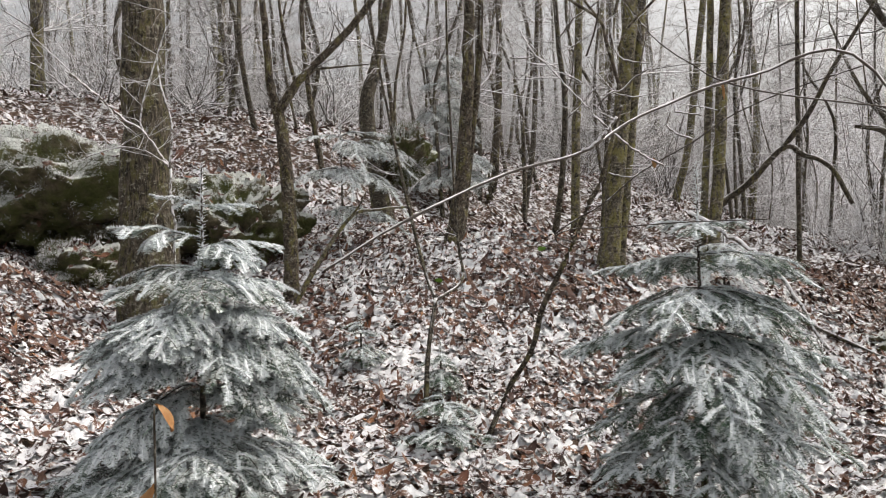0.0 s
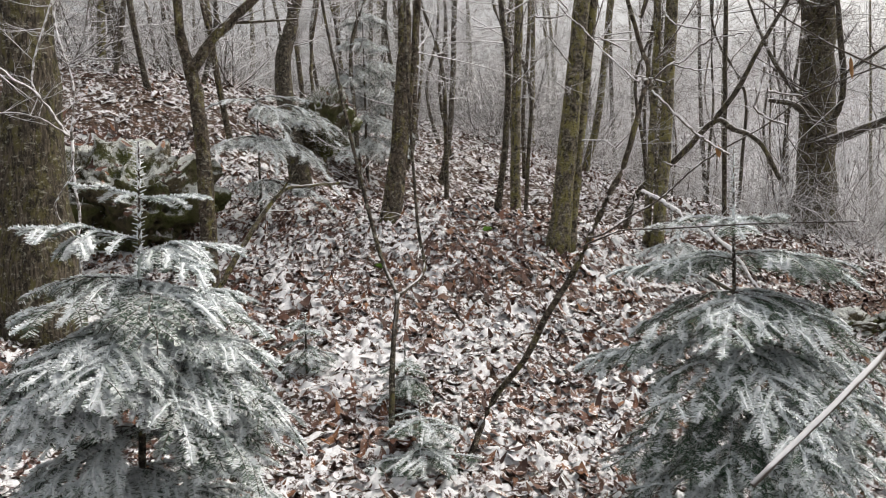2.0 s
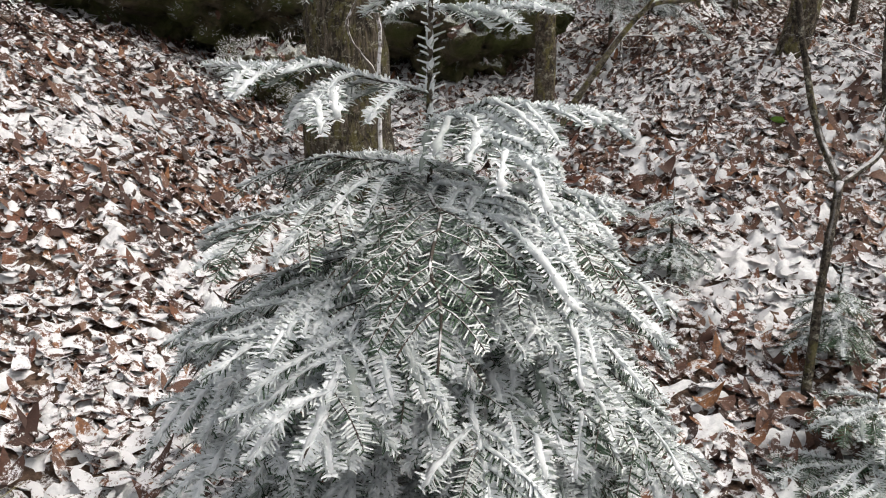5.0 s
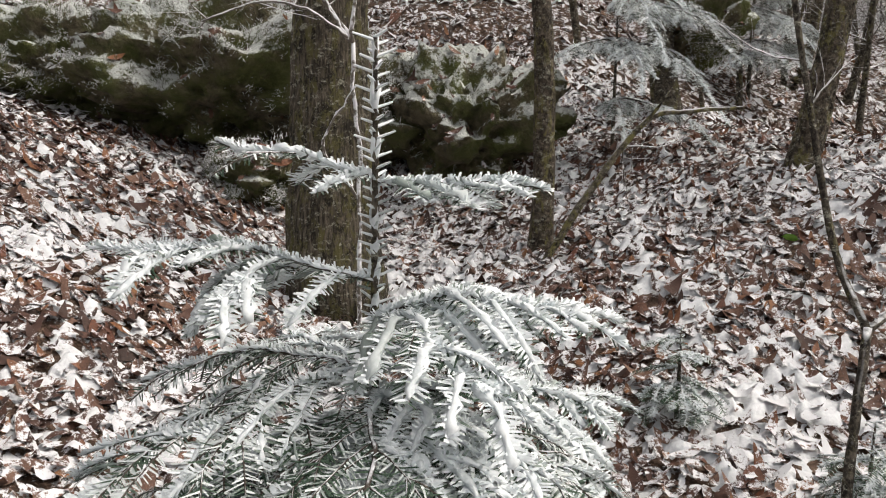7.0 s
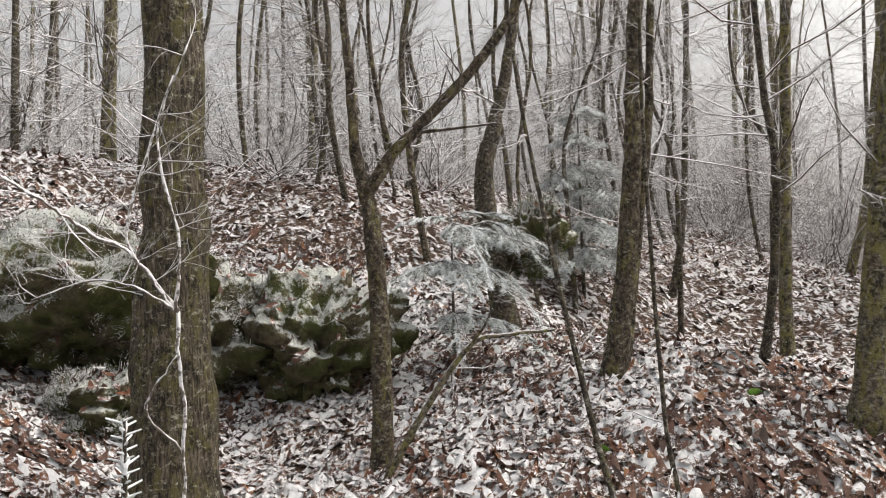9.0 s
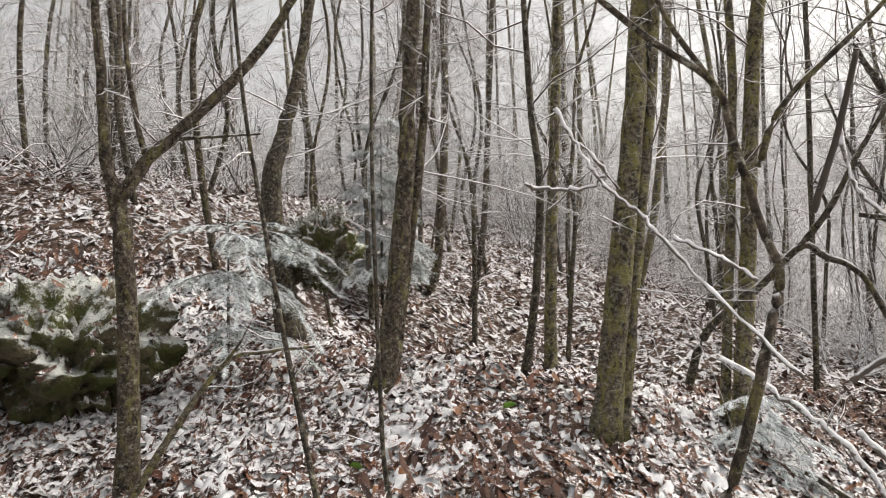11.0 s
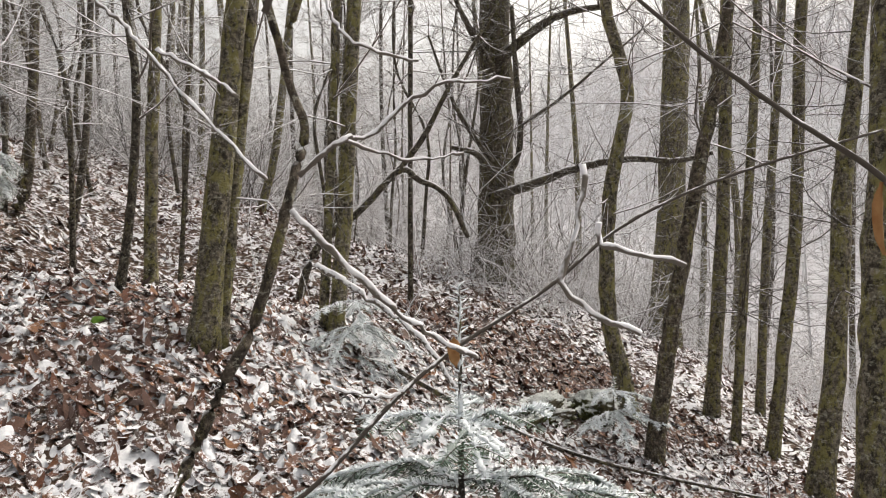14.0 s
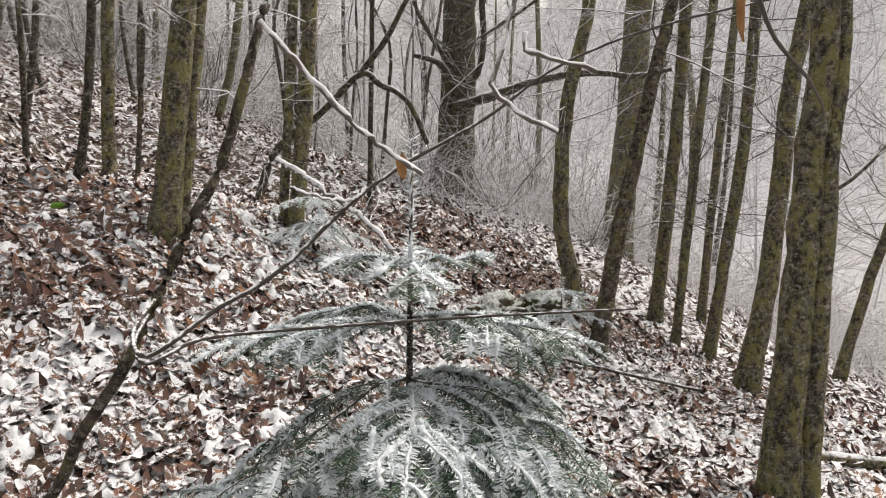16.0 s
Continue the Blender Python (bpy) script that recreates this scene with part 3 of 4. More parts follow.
limb(bent, [(0.68, 3.30, 1.66), (0.74, 3.30, 1.60), (0.81, 3.31, 1.54), (0.88, 3.32, 1.495), (0.94, 3.34, 1.47)], 0.0034, 0.0034, frost_light, 6, "rimed_shoot")
limb(bent, [(0.845, 3.35, 1.44), (0.81, 3.345, 1.432), (0.775, 3.35, 1.44), (0.74, 3.36, 1.452)], 0.0028, 0.0018, frost_light, 6, "rimed_shoot")
limb(bent, [(0.71, 3.36, 1.70), (0.75, 3.33, 1.74), (0.79, 3.34, 1.75), (0.87, 3.32, 1.81), (0.96, 3.29, 1.82)], 0.0036, 0.002, frost_twig, 6, "shoot")
limb(bent, [(0.75, 3.33, 1.74), (0.83, 3.32, 1.72), (0.91, 3.32, 1.73)], 0.0026, 0.0016, frost_twig, 6, "shoot")
limb(bent, [(0.67, 3.35, 1.88), (0.70, 3.35, 1.96), (0.72, 3.34, 2.05)], 0.004, 0.003, twig_dark, 6, "shoot")
limb(bent, [(0.91, 3.1, 1.70), (0.908, 3.1, 1.67), (0.904, 3.1, 1.639), (0.889, 3.108, 1.594), (0.89, 3.107, 1.58), (0.906, 3.096, 1.56), (0.928, 3.083, 1.546), (0.96, 3.07, 1.53)], 0.0032, 0.0028, frost_light, 7, "rimed_shoot", steps=2)
limb(bent, [(0.909, 3.074, 1.642), (0.909, 3.074, 1.622), (0.923, 3.065, 1.617), (0.951, 3.048, 1.608), (0.98, 3.03, 1.6)], 0.0036, 0.0022, frost_light, 7, "rimed_shoot", steps=2)
limb(bent, [(0.45, 3.59, 2.05), (0.48, 3.58, 1.99), (0.51, 3.57, 1.94), (0.55, 3.55, 1.90), (0.59, 3.54, 1.85), (0.63, 3.50, 1.79), (0.69, 3.42, 1.7)], 0.003, 0.0025, frost_light, 6, "rimed_shoot")
limb(bent, [(0.41, 3.61, 1.95), (0.44, 3.60, 1.94), (0.49, 3.58, 1.94), (0.51, 3.57, 1.96), (0.48, 3.58, 2.00)], 0.003, 0.0025, frost_light, 6, "rimed_shoot")
limb(bent, [(0.59, 3.54, 1.87), (0.64, 3.51, 1.84), (0.68, 3.50, 1.81)], 0.003, 0.0025, frost_light, 6, "rimed_shoot")
limb(bent, [(0.80, 3.50, 2.06), (0.80, 3.50, 1.97), (0.82, 3.49, 1.91), (0.87, 3.47, 1.88), (0.92, 3.45, 1.87)], 0.003, 0.0025, frost_light, 6, "rimed_shoot")

shrub = empty("rimed_shrub", at(-1.6, 5.2), "dead shrub of crooked twigs thick with rime", "shrub")
limb(shrub, [tuple(at(-1.6, 5.2, -0.03)), (-1.52, 5.1, 1.1), (-1.5, 5.02, 1.7)], 0.008, 0.006, frost_light, 6, "stem")
limb(shrub, [(-1.5, 5.02, 1.7), (-1.60, 4.9, 1.89), (-1.68, 4.75, 1.97), (-1.72, 4.6, 2.05), (-1.8, 4.4, 2.15)], 0.008, 0.004, frost_light, 6, "shoot", twig_count=10, twig_length=0.25, frost=frost_light)
limb(shrub, [(-1.5, 5.0, 1.7), (-1.55, 4.95, 1.8), (-1.62, 4.9, 1.95), (-1.56, 4.9, 2.2), (-1.45, 4.9, 2.5)], 0.006, 0.003, frost_light, 6, "shoot", twig_count=10, twig_length=0.3, frost=frost_light)
limb(shrub, [(-1.5, 4.98, 1.71), (-1.6, 4.9, 1.79), (-1.75, 4.87, 1.81), (-1.9, 4.8, 1.75)], 0.005, 0.003, frost_light, 6, "shoot", twig_count=9, twig_length=0.25, frost=frost_light)
limb(shrub, [(-1.53, 5.1, 1.2), (-1.55, 4.9, 1.38), (-1.42, 4.86, 1.56)], 0.005, 0.003, frost_light, 6, "shoot")
limb(shrub, [(-1.5, 5.0, 1.7), (-1.46, 4.95, 1.94), (-1.52, 4.92, 2.3), (-1.4, 4.9, 2.6)], 0.006, 0.003, frost_light, 6, "shoot", twig_count=12, twig_length=0.3, frost=frost_light)

fallen = empty("fallen_branch", at(-1.14, 6.71), "grey fallen branch propped against the forked tree", "branch")
limb(fallen, [tuple(at(-1.14, 6.6, 0.0)), (-0.92, 6.65, 1.11), (-0.67, 6.72, 1.45), (-0.46, 6.8, 1.50), (-0.21, 6.85, 1.52)], 0.022, 0.008, bark_grey, 7, "branch", twig_count=3)
limb(fallen, [(-0.68, 6.71, 1.44), (-0.6, 6.7, 1.54), (-0.54, 6.7, 1.65)], 0.01, 0.005, bark_grey, 6, "branch")


# ---- young firs ----
def needle_strip(line, length, width, gap, low, high, thin=0.0):
    """Rows of needles to both sides of a shoot, pointing between low and high."""
    line = np.asarray(line)
    d = np.r_[0, np.cumsum(np.linalg.norm(np.diff(line, axis=0), axis=1))]
    n = max(3, int(d[-1] / gap))
    s = np.repeat(np.linspace(0.02 * d[-1], d[-1], n), 2)
    p = np.stack([np.interp(s, d, line[:, k]) for k in range(3)], -1)
    e = np.stack([np.interp(np.minimum(s + 0.01, d[-1]), d, line[:, k]) for k in range(3)], -1)
    b = np.stack([np.interp(np.maximum(s - 0.01, 0), d, line[:, k]) for k in range(3)], -1)
    t = e - b
    t /= np.linalg.norm(t, axis=1)[:, None] + 1e-9
    side = np.cross(t, [0, 0, 1.0])
    side /= np.linalg.norm(side, axis=1)[:, None] + 1e-9
    up = np.cross(side, t)
    side *= np.tile([1, -1], n)[:, None]
    way = side + t * rng.uniform(0.25, 0.75, (2 * n, 1)) + up * rng.uniform(low, high, (2 * n, 1))
    way /= np.linalg.norm(way, axis=1)[:, None]
    ln = length * rng.uniform(0.65, 1.15, (2 * n, 1)) * np.clip((d[-1] - s) / 0.03 + 0.5, 0.5, 1)[:, None]
    w = t * width / 2 * rng.uniform(0.7, 1.4, (2 * n, 1))
    v = np.stack([p - w, p + w, p + way * ln + w * 0.6, p + way * ln - w * 0.6], 1)
    if thin:
        v = v[np.sin(s * 37 + rng.uniform(0, 6)) + rng.normal(0, 0.5, 2 * n) > thin]
    i = (np.arange(len(v)) * 4)[:, None, None]
    f = np.array([(0, 1, 2), (0, 2, 3)])
    return v.reshape(-1, 3), (i + f).reshape(-1, 3)


def snow_roll(line, r, cover):
    """A lumpy roll of snow lying along the upper side of a shoot."""
    line = spline(line, max(6, int(np.linalg.norm(np.diff(line, axis=0), axis=1).sum() / 0.014)))
    n = len(line)
    rr = r * np.clip(0.3 + 0.75 * cover + rng.normal(0, 0.35, n), 0.1, 1.3)
    rr[0] *= 0.3
    rr[-1] *= 0.5
    off = np.zeros_like(line)
    off[:, 2] = r * 0.45
    off += rng.normal(0, r * 0.2, line.shape)
    ln = line + off
    v, t = tube(ln, [r], 6, 0.0)
    ring = v[:-2].reshape(n, 6, 3)
    ring = ln[:, None] + (ring - ln[:, None]) * (rr / r)[:, None, None] * rng.uniform(0.4, 1.8, (n, 6, 1))
    ring[:, :, 2] = ln[:, None, 2] + (ring[:, :, 2] - ln[:, None, 2]) * 0.7
    v[:-2] = ring.reshape(-1, 3)
    return v, t


def fir_bough(ob, start, azimuth, length, rise, droop, snow, gap, needle, mat, fan=1.0):
    """One bough: a shoot with side shoots in a drooping spray, needles below and feathery snow above."""
    n = 7
    u = np.linspace(0, 1, n)
    out = np.array([math.cos(azimuth), math.sin(azimuth), 0])
    line = np.array(start) + out * (u * length)[:, None]
    line[:, 2] += length * (rise * u - droop * u ** 2)
    line[1:] += rng.normal(0, length * 0.015, (n - 1, 3))
    main = spline(line, 18)
    shoots = [main]
    count = max(3, int(length / (2.0 * needle)))
    across = np.cross(out, [0, 0, 1.0])
    for i in range(count):
        f = 0.1 + 0.82 * (i + rng.uniform(-0.25, 0.25)) / count
        p = main[int(f * (len(main) - 1))]
        ln = fan * length * 0.55 * (1 - f) ** 0.7 * min(1, 0.4 + f * 2.2) + 0.04
        for sgn in (-1, 1):
            if rng.random() < 0.14:
                continue
            w = out * rng.uniform(0.7, 1.1) + across * sgn * rng.uniform(0.7, 1.0)
            w /= np.linalg.norm(w)
            k = np.linspace(0, 1, 5)[:, None]
            sh = p + w * ln * k * rng.uniform(0.75, 1.2)
            sag = droop * 0.6 + rng.uniform(0.0, 0.4)
            sh[:, 2] += (rise * 0.3) * ln * k[:, 0] - sag * ln * k[:, 0] ** 1.7
            shoots.append(sh)
            if ln > 0.14:
                for q in (sh[2], sh[3]):
                    for s2 in (-1, 1):
                        w2 = w + np.cross(w, [0, 0, 1.0]) * s2 * rng.uniform(0.6, 1.0)
                        w2 /= np.linalg.norm(w2)
                        s3 = q + w2 * ln * rng.uniform(0.28, 0.45) * k
                        s3[:, 2] -= (0.3 + sag) * 0.4 * ln * k[:, 0] ** 1.5
                        shoots.append(s3)
    bough = part("bough", join([tube(main, [max(0.003, length * 0.01), 0.0018], 5)] + [twigs(s[:-1], s[1:], 0.0018, 0.0013) for s in shoots[1:]]), twig_dark, ob)
    part("needles", join([needle_strip(s, needle, needle * 0.12, gap, -0.5, 0.25) for s in shoots]), mat, bough)
    if snow > 0:
        heavy = noise.noise(Vector((start[0] * 5 + azimuth * 3, start[1] * 5, start[2] * 4))) * 0.25
        laden = [s for m, s in enumerate(shoots) if rng.random() < (0.7 if m == 0 else 0.08) + 0.85 * snow + heavy]
        if laden:
            bits = [snow_roll(s, needle * rng.uniform(0.14, 0.27), snow) for s in laden]
            bits += [needle_strip(s, needle * 0.95, needle * 0.18, gap * 0.75, 0.0, 0.5, -0.9 * snow + 0.1) for s in laden]
            bits += [needle_strip(s, needle * 0.62, needle * 0.19, gap * 0.85, 0.5, 1.8, -0.7 * snow) for s in laden]
            tagged(part("snow", join(bits), fir_snow, bough), kind="stuff")


def fir(label, x, y, foot, top, whorls, snow, gap=0.005, needle=0.023, mat=needles, turn=0.0, lean=(0, 0), fan=1.0, group="young firs"):
    """A young fir: a stem, a leader and whorls of (height, reach, boughs, rise, droop)."""
    ob = empty("fir_tree", at(x, y), label, "fir tree", group)
    stem = np.array([(x, y, foot - 0.05), (x + lean[0] * 0.5, y + lean[1] * 0.5, (foot + top) / 2), (x + lean[0], y + lean[1], top)])
    line = spline(stem, 14)
    part("trunk", tube(line, [0.008 + 0.006 * (top - foot), 0.0025], 8, 0.03), bark_dark, ob)
    tip = line[-6:]
    n_ = int((tip[-1, 2] - tip[0, 2]) / 0.0045)
    f_ = np.linspace(0, 1, n_)[:, None]
    p_ = tip[0] * (1 - f_) + tip[-1] * f_
    g_ = np.arange(n_) * 2.4
    w_ = np.stack([np.cos(g_), np.sin(g_), 0.35 + 0 * g_], -1) * needle * rng.uniform(0.7, 1.2, (n_, 1))
    part("leader", join([twigs(p_, p_ + w_, 0.0027, 0.0016), snow_roll(tip, 0.004, snow)]), fir_snow, ob)
    a = turn
    for h, reach_, count, rise, droop in whorls:
        px, py = np.interp(h, line[:, 2], line[:, 0]), np.interp(h, line[:, 2], line[:, 1])
        turns = [radians(k) for k in count] if isinstance(count, tuple) else [a + 2 * math.pi * i / count + rng.uniform(-0.25, 0.25) for i in range(count)]
        for az in turns:
            loose = 0.3 if isinstance(count, tuple) else 1.0
            hh = h + rng.uniform(-0.05, 0.05) * loose
            fir_bough(ob, (px, py, hh), az, reach_ * (1 + loose * rng.uniform(-0.3, 0.2)), rise + rng.uniform(-0.1, 0.15), droop * rng.uniform(0.6, 1.3), snow * (1.1 if reach_ < 0.36 and loose < 1 else rng.choice([0.3, 0.8, 1.0, 1.15])), gap, needle, mat, fan)
        a += 1.1
    return ob


fir("young fir thick with snow on drooping green boughs", -0.95, 3.80, 0.08, 1.56,
    [(1.385, 0.2, (12, 195), 0.1, 0.05), (1.25, 0.33, (205,), 0.25, 0.35), (1.21, 0.33, (5, -40, 65), 0.3, 0.65), (1.12, 0.38, (188, 225, 150), 0.15, 0.35), (1.08, 0.44, (-5, -45, 40, 110, 290), 0.25, 0.5), (0.99, 0.46, (200, 240, 268, 335, 20, 140), 0.15, 0.5), (0.9, 0.52, (185, 215, 262, 300, 350, 45, 120), 0.15, 0.6), (0.78, 0.54, (195, 232, 330, 355, 22, 90, 150), 0.05, 0.6), (0.64, 0.5, (188, 220, 345, 12, 60, 130), -0.05, 0.5), (0.5, 0.38, (205, 250, 290, 325, 15), -0.2, 0.3), (0.36, 0.62, (195, 225, 258, 285, 312, 345, 30, 120), 0.2, 0.4)], 0.86, mat=needles_snowy, turn=0.2, lean=(0.11, -0.21), fan=0.72)
fir("young fir with long snow-dusted drooping boughs", 1.2, 3.80, 0.0, 1.52,
    [(1.25, 0.2, (165, -20, 250, 60), 0.3, 0.4), (1.12, 0.46, (-12, -45, 150, 100), 0.15, 0.35), (0.98, 0.5, (238, 190, -38, 8, 300), 0.05, 0.45), (0.8, 0.58, (215, 262, -52, -5, 160, 60), -0.05, 0.4), (0.6, 0.6, (190, 240, 285, -25, 30), -0.1, 0.4), (0.4, 0.55, (205, 255, -60, -10, 120), -0.1, 0.35)], 0.66, turn=0.6, fan=0.68)
fir("tiny snow-dusted fir seedling among the leaves", -0.46, 5.44, float(height(-0.46, 5.44)), float(height(-0.46, 5.44)) + 0.34, [(float(height(-0.46, 5.44)) + 0.25, 0.1, 4, 0.1, 0.3), (float(height(-0.46, 5.44)) + 0.15, 0.15, 5, 0.0, 0.4), (float(height(-0.46, 5.44)) + 0.07, 0.14, 4, 0.0, 0.3)], 0.4, 0.006)
fir("tiny snow-dusted fir seedling beside the sapling", 0.06, 5.0, float(height(0.06, 5.0)), float(height(0.06, 5.0)) + 0.36, [(float(height(0.06, 5)) + 0.26, 0.12, 4, 0.1, 0.4), (float(height(0.06, 5)) + 0.16, 0.16, 5, 0.0, 0.5), (float(height(0.06, 5)) + 0.08, 0.15, 4, 0.0, 0.3)], 0.5, 0.006)
fir("low snowy fir seedling at the foot of the bent sapling", 0.08, 4.5, float(height(0.08, 4.5)), float(height(0.08, 4.5)) + 0.3, [(float(height(0.08, 4.5)) + 0.2, 0.2, 5, 0.0, 0.3), (float(height(0.08, 4.5)) + 0.1, 0.25, 5, 0.0, 0.2)], 0.5, 0.006)
fir("drooping rimed fir behind the forked tree", -0.95, 8.1, float(height(-0.95, 8.1)), 2.45, [(2.3, 0.5, (-20, 210), 0.2, 0.4), (2.2, 0.9, (-65, -15, 25), 0.2, 0.6), (1.95, 0.9, (-75, -35, 245), 0.1, 0.7), (1.6, 0.75, (-80, -20), 0.0, 0.7), (1.2, 0.5, (-50,), -0.1, 0.6)], 0.4, 0.009, 0.03, needles_pale, 0.3, fan=0.38)
fir("low rimed fir at the foot of the twin stems", 2.5, 7.25, float(height(2.5, 7.25)), 1.3, [(1.12, 0.4, (200, 255, -60, 0), 0.15, 0.6), (0.95, 0.5, (185, 230, 280, -40, 20), 0.05, 0.55), (0.75, 0.45, (210, 265, -50), 0.0, 0.4)], 0.6, 0.008, 0.028, needles_pale, fan=0.45)
fir("rimed fir low on the falling slope", 4.15, 6.5, float(height(4.15, 6.5)), float(height(4.15, 6.5)) + 0.5, [(float(height(4.15, 6.5)) + 0.4, 0.3, (200, 260, -40), 0.1, 0.4), (float(height(4.15, 6.5)) + 0.25, 0.4, (190, 240, 300, -10), 0.05, 0.4)], 0.6, 0.008, 0.028, needles_pale, fan=0.45)
fir("pale rimed fir farther up the slope", 0.1, 11.0, float(height(0.1, 11)), float(height(0.1, 11)) + 2.4, [(float(height(0.1, 11)) + k * 0.3, 0.95 - 0.09 * k, 6, -0.1, 0.4) for k in range(2, 8)], 0.3, 0.013, 0.035, needles_pale)


# ---- mossy rock ledge ----
def boulder(label, centre, size, seed, turn=0.0, under=0.0):
    bm = bmesh.new()
    bmesh.ops.create_icosphere(bm, subdivisions=5, radius=1)
    for v in bm.verts:
        p = v.co * 1.3 + Vector((seed, seed * 2.3, 0))
        k = 1 + 0.36 * noise.noise(p) + 0.36 * noise.noise(p * 2.1) - 0.4 * abs(noise.noise(p * 3.3)) + 0.2 * noise.noise(p * 7) + 0.09 * noise.noise(p * 17)
        k += 0.045 * math.floor(5 * (v.co.z + 0.3 * noise.noise(p * 1.7)))
        q = v.co * k
        q.z += 0.12 * noise.noise(Vector((q.x * 1.5, q.y * 1.5, seed)))
        if q.z < 0.1:
            q.x *= 1 - under * min(1, 0.1 - q.z)
            q.y *= 1 - under * min(1, 0.1 - q.z)
        v.co = Vector((q.x * size[0], q.y * size[1], q.z * size[2]))
    me = bpy.data.meshes.new("boulder")
    bm.to_mesh(me)
    bm.free()
    me.polygons.foreach_set("use_smooth", np.full(len(me.polygons), True))
    me.materials.append(rock_mat)
    ob = new("boulder", me)
    ob.matrix_world = pose(*centre, 0, 0, turn)
    return tagged(ob, label, "rock", "rock ledge")


boulder("dark overhanging boulder with green moss and a rimed top", (-3.7, 7.65, 1.6), (1.15, 0.75, 0.56), 1.7, 10, 0.45)
boulder("mossy dark boulder half buried in the leaf bank", (-1.95, 7.85, 1.3), (0.62, 0.5, 0.5), 4.1, -10, 0.4)
boulder("low mossy boulder beside the trunk", (-2.75, 7.75, 1.35), (0.6, 0.5, 0.5), 6.3, 30, 0.3)
boulder("dark weathered boulder among fir boughs", (-0.4, 8.95, 2.1), (0.3, 0.25, 0.3), 8.9, 0, 0.2)
tree("leaning broken trunk with a flared dark foot", [([(-0.6, 8.84, 1.9), (-0.76, 8.82, 2.6), (-0.68, 8.84, 3.07), (-0.56, 8.86, 3.58)], 0.1, 0.06)], 6, bark_dark, 6, 1.5)
boulder("rimed mossy stone in front of the ledge", (-3.05, 7.0, 1.02), (0.36, 0.28, 0.24), 21.7, 15, 0.1)
boulder("jutting dark slab of the mossy ledge", (-4.9, 7.3, 1.75), (0.7, 0.5, 0.4), 17.3, 25, 0.3)
boulder("small rimed mossy rock on the slope", (3.75, 6.9, 0.22), (0.35, 0.25, 0.14), 11.2, 20)
boulder("small rimed mossy rock by the crooked tree", (4.35, 6.95, 0.16), (0.25, 0.2, 0.15), 13.9, 50)


def rime_plants(rocks, count):
    """Short rimed moss and fern sprays growing over the rocks."""
    segs_p, segs_q = [], []
    for rock in rocks:
        me = rock.data
        pick = [v for v in me.vertices if v.normal.z > -0.35 and noise.noise(v.co * 3.6) > -0.04]
        for _ in range(count):
            v = pick[rng.integers(len(pick))]
            base = np.array(rock.matrix_basis @ v.co)
            nrm = np.array(rock.matrix_basis.to_3x3() @ v.normal)
            k = 16
            segs_p.append(base + rng.normal(0, 0.022, (k, 3)))
            segs_q.append(segs_p[-1] + (nrm * 0.5 + (0, 0, 0.35) + rng.normal(0, 0.6, (k, 3))) * rng.uniform(0.008, 0.026, (k, 1)))
    p, q = np.concatenate(segs_p), np.concatenate(segs_q)
    return twigs(p, q, 0.0026, 0.0016)


rime_moss = mesh_object("rimed_moss", *rime_plants([o for o in list(scene.objects) if o.name.startswith("boulder") and "half buried" not in o.get("label", "")][:5], 950), frost_moss)
tagged(rime_moss, "pale rimed moss and small ferns growing over dark rocks", "moss", kind="stuff")


# ---- leaf litter ----
def leaf_shapes(n, size, curl_max, fine):
    """Curled pointed leaves: corners (n, k, 3) and the triangles of one."""
    ln = size * rng.uniform(0.5, 1.4, n)
    wd = ln * rng.uniform(0.24, 0.46, n)
    rows = [(-0.5, 0.0), (-0.2, 0.9), (0.12, 1.0), (0.38, 0.55), (0.5, 0.0)] if fine else [(-0.5, 0.0), (-0.05, 1.0), (0.5, 0.0)]
    fold = rng.uniform(-0.55, 0.45, n)
    bend = rng.uniform(-curl_max, curl_max, n)
    v = []
    for u, w in rows:
        lift = bend * ln * (u * u * 2.2)
        side = wd * w / 2
        if w == 0:
            v.append(np.stack([u * ln, 0 * ln, lift], -1))
        else:
            v.append(np.stack([u * ln, side, lift + fold * side], -1))
            v.append(np.stack([u * ln, 0 * ln, lift], -1))
            v.append(np.stack([u * ln, -side, lift + fold * side * 0.9], -1))
    v = np.stack(v, 1)
    if fine:
        t = [(0, 2, 1), (0, 3, 2), (1, 2, 5), (1, 5, 4), (2, 3, 6), (2, 6, 5), (4, 5, 8), (4, 8, 7), (5, 6, 9), (5, 9, 8), (7, 8, 10), (8, 9, 10)]
    else:
        t = [(0, 2, 1), (0, 3, 2), (1, 2, 4), (2, 3, 4)]
    return v, np.array(t)


def litter(x, y, size, fine, lift, tilt, curl=0.6):
    n = len(x)
    v, t = leaf_shapes(n, size, curl, fine)
    yaw = rng.uniform(0, 2 * np.pi, n)
    a, b = rng.normal(0, tilt, n), rng.normal(0, tilt, n)
    px, py, pz = v[..., 0], v[..., 1], v[..., 2]
    pz, px = pz + px * a[:, None], px
    pz = pz + py * b[:, None]
    c, s = np.cos(yaw)[:, None], np.sin(yaw)[:, None]
    wx, wy = px * c - py * s, px * s + py * c
    X, Y = wx + x[:, None], wy + y[:, None]
    z = height(X, Y) + pz + (lift * rng.uniform(0.2, 1.0, n))[:, None]
    vv = np.stack([X, Y, z], -1).reshape(-1, 3)
    return vv, ((np.arange(n) * v.shape[1])[:, None, None] + t).reshape(-1, 3)


def scatter(n, x0, x1, y0, y1):
    return rng.uniform(x0, x1, n), rng.uniform(y0, y1, n)


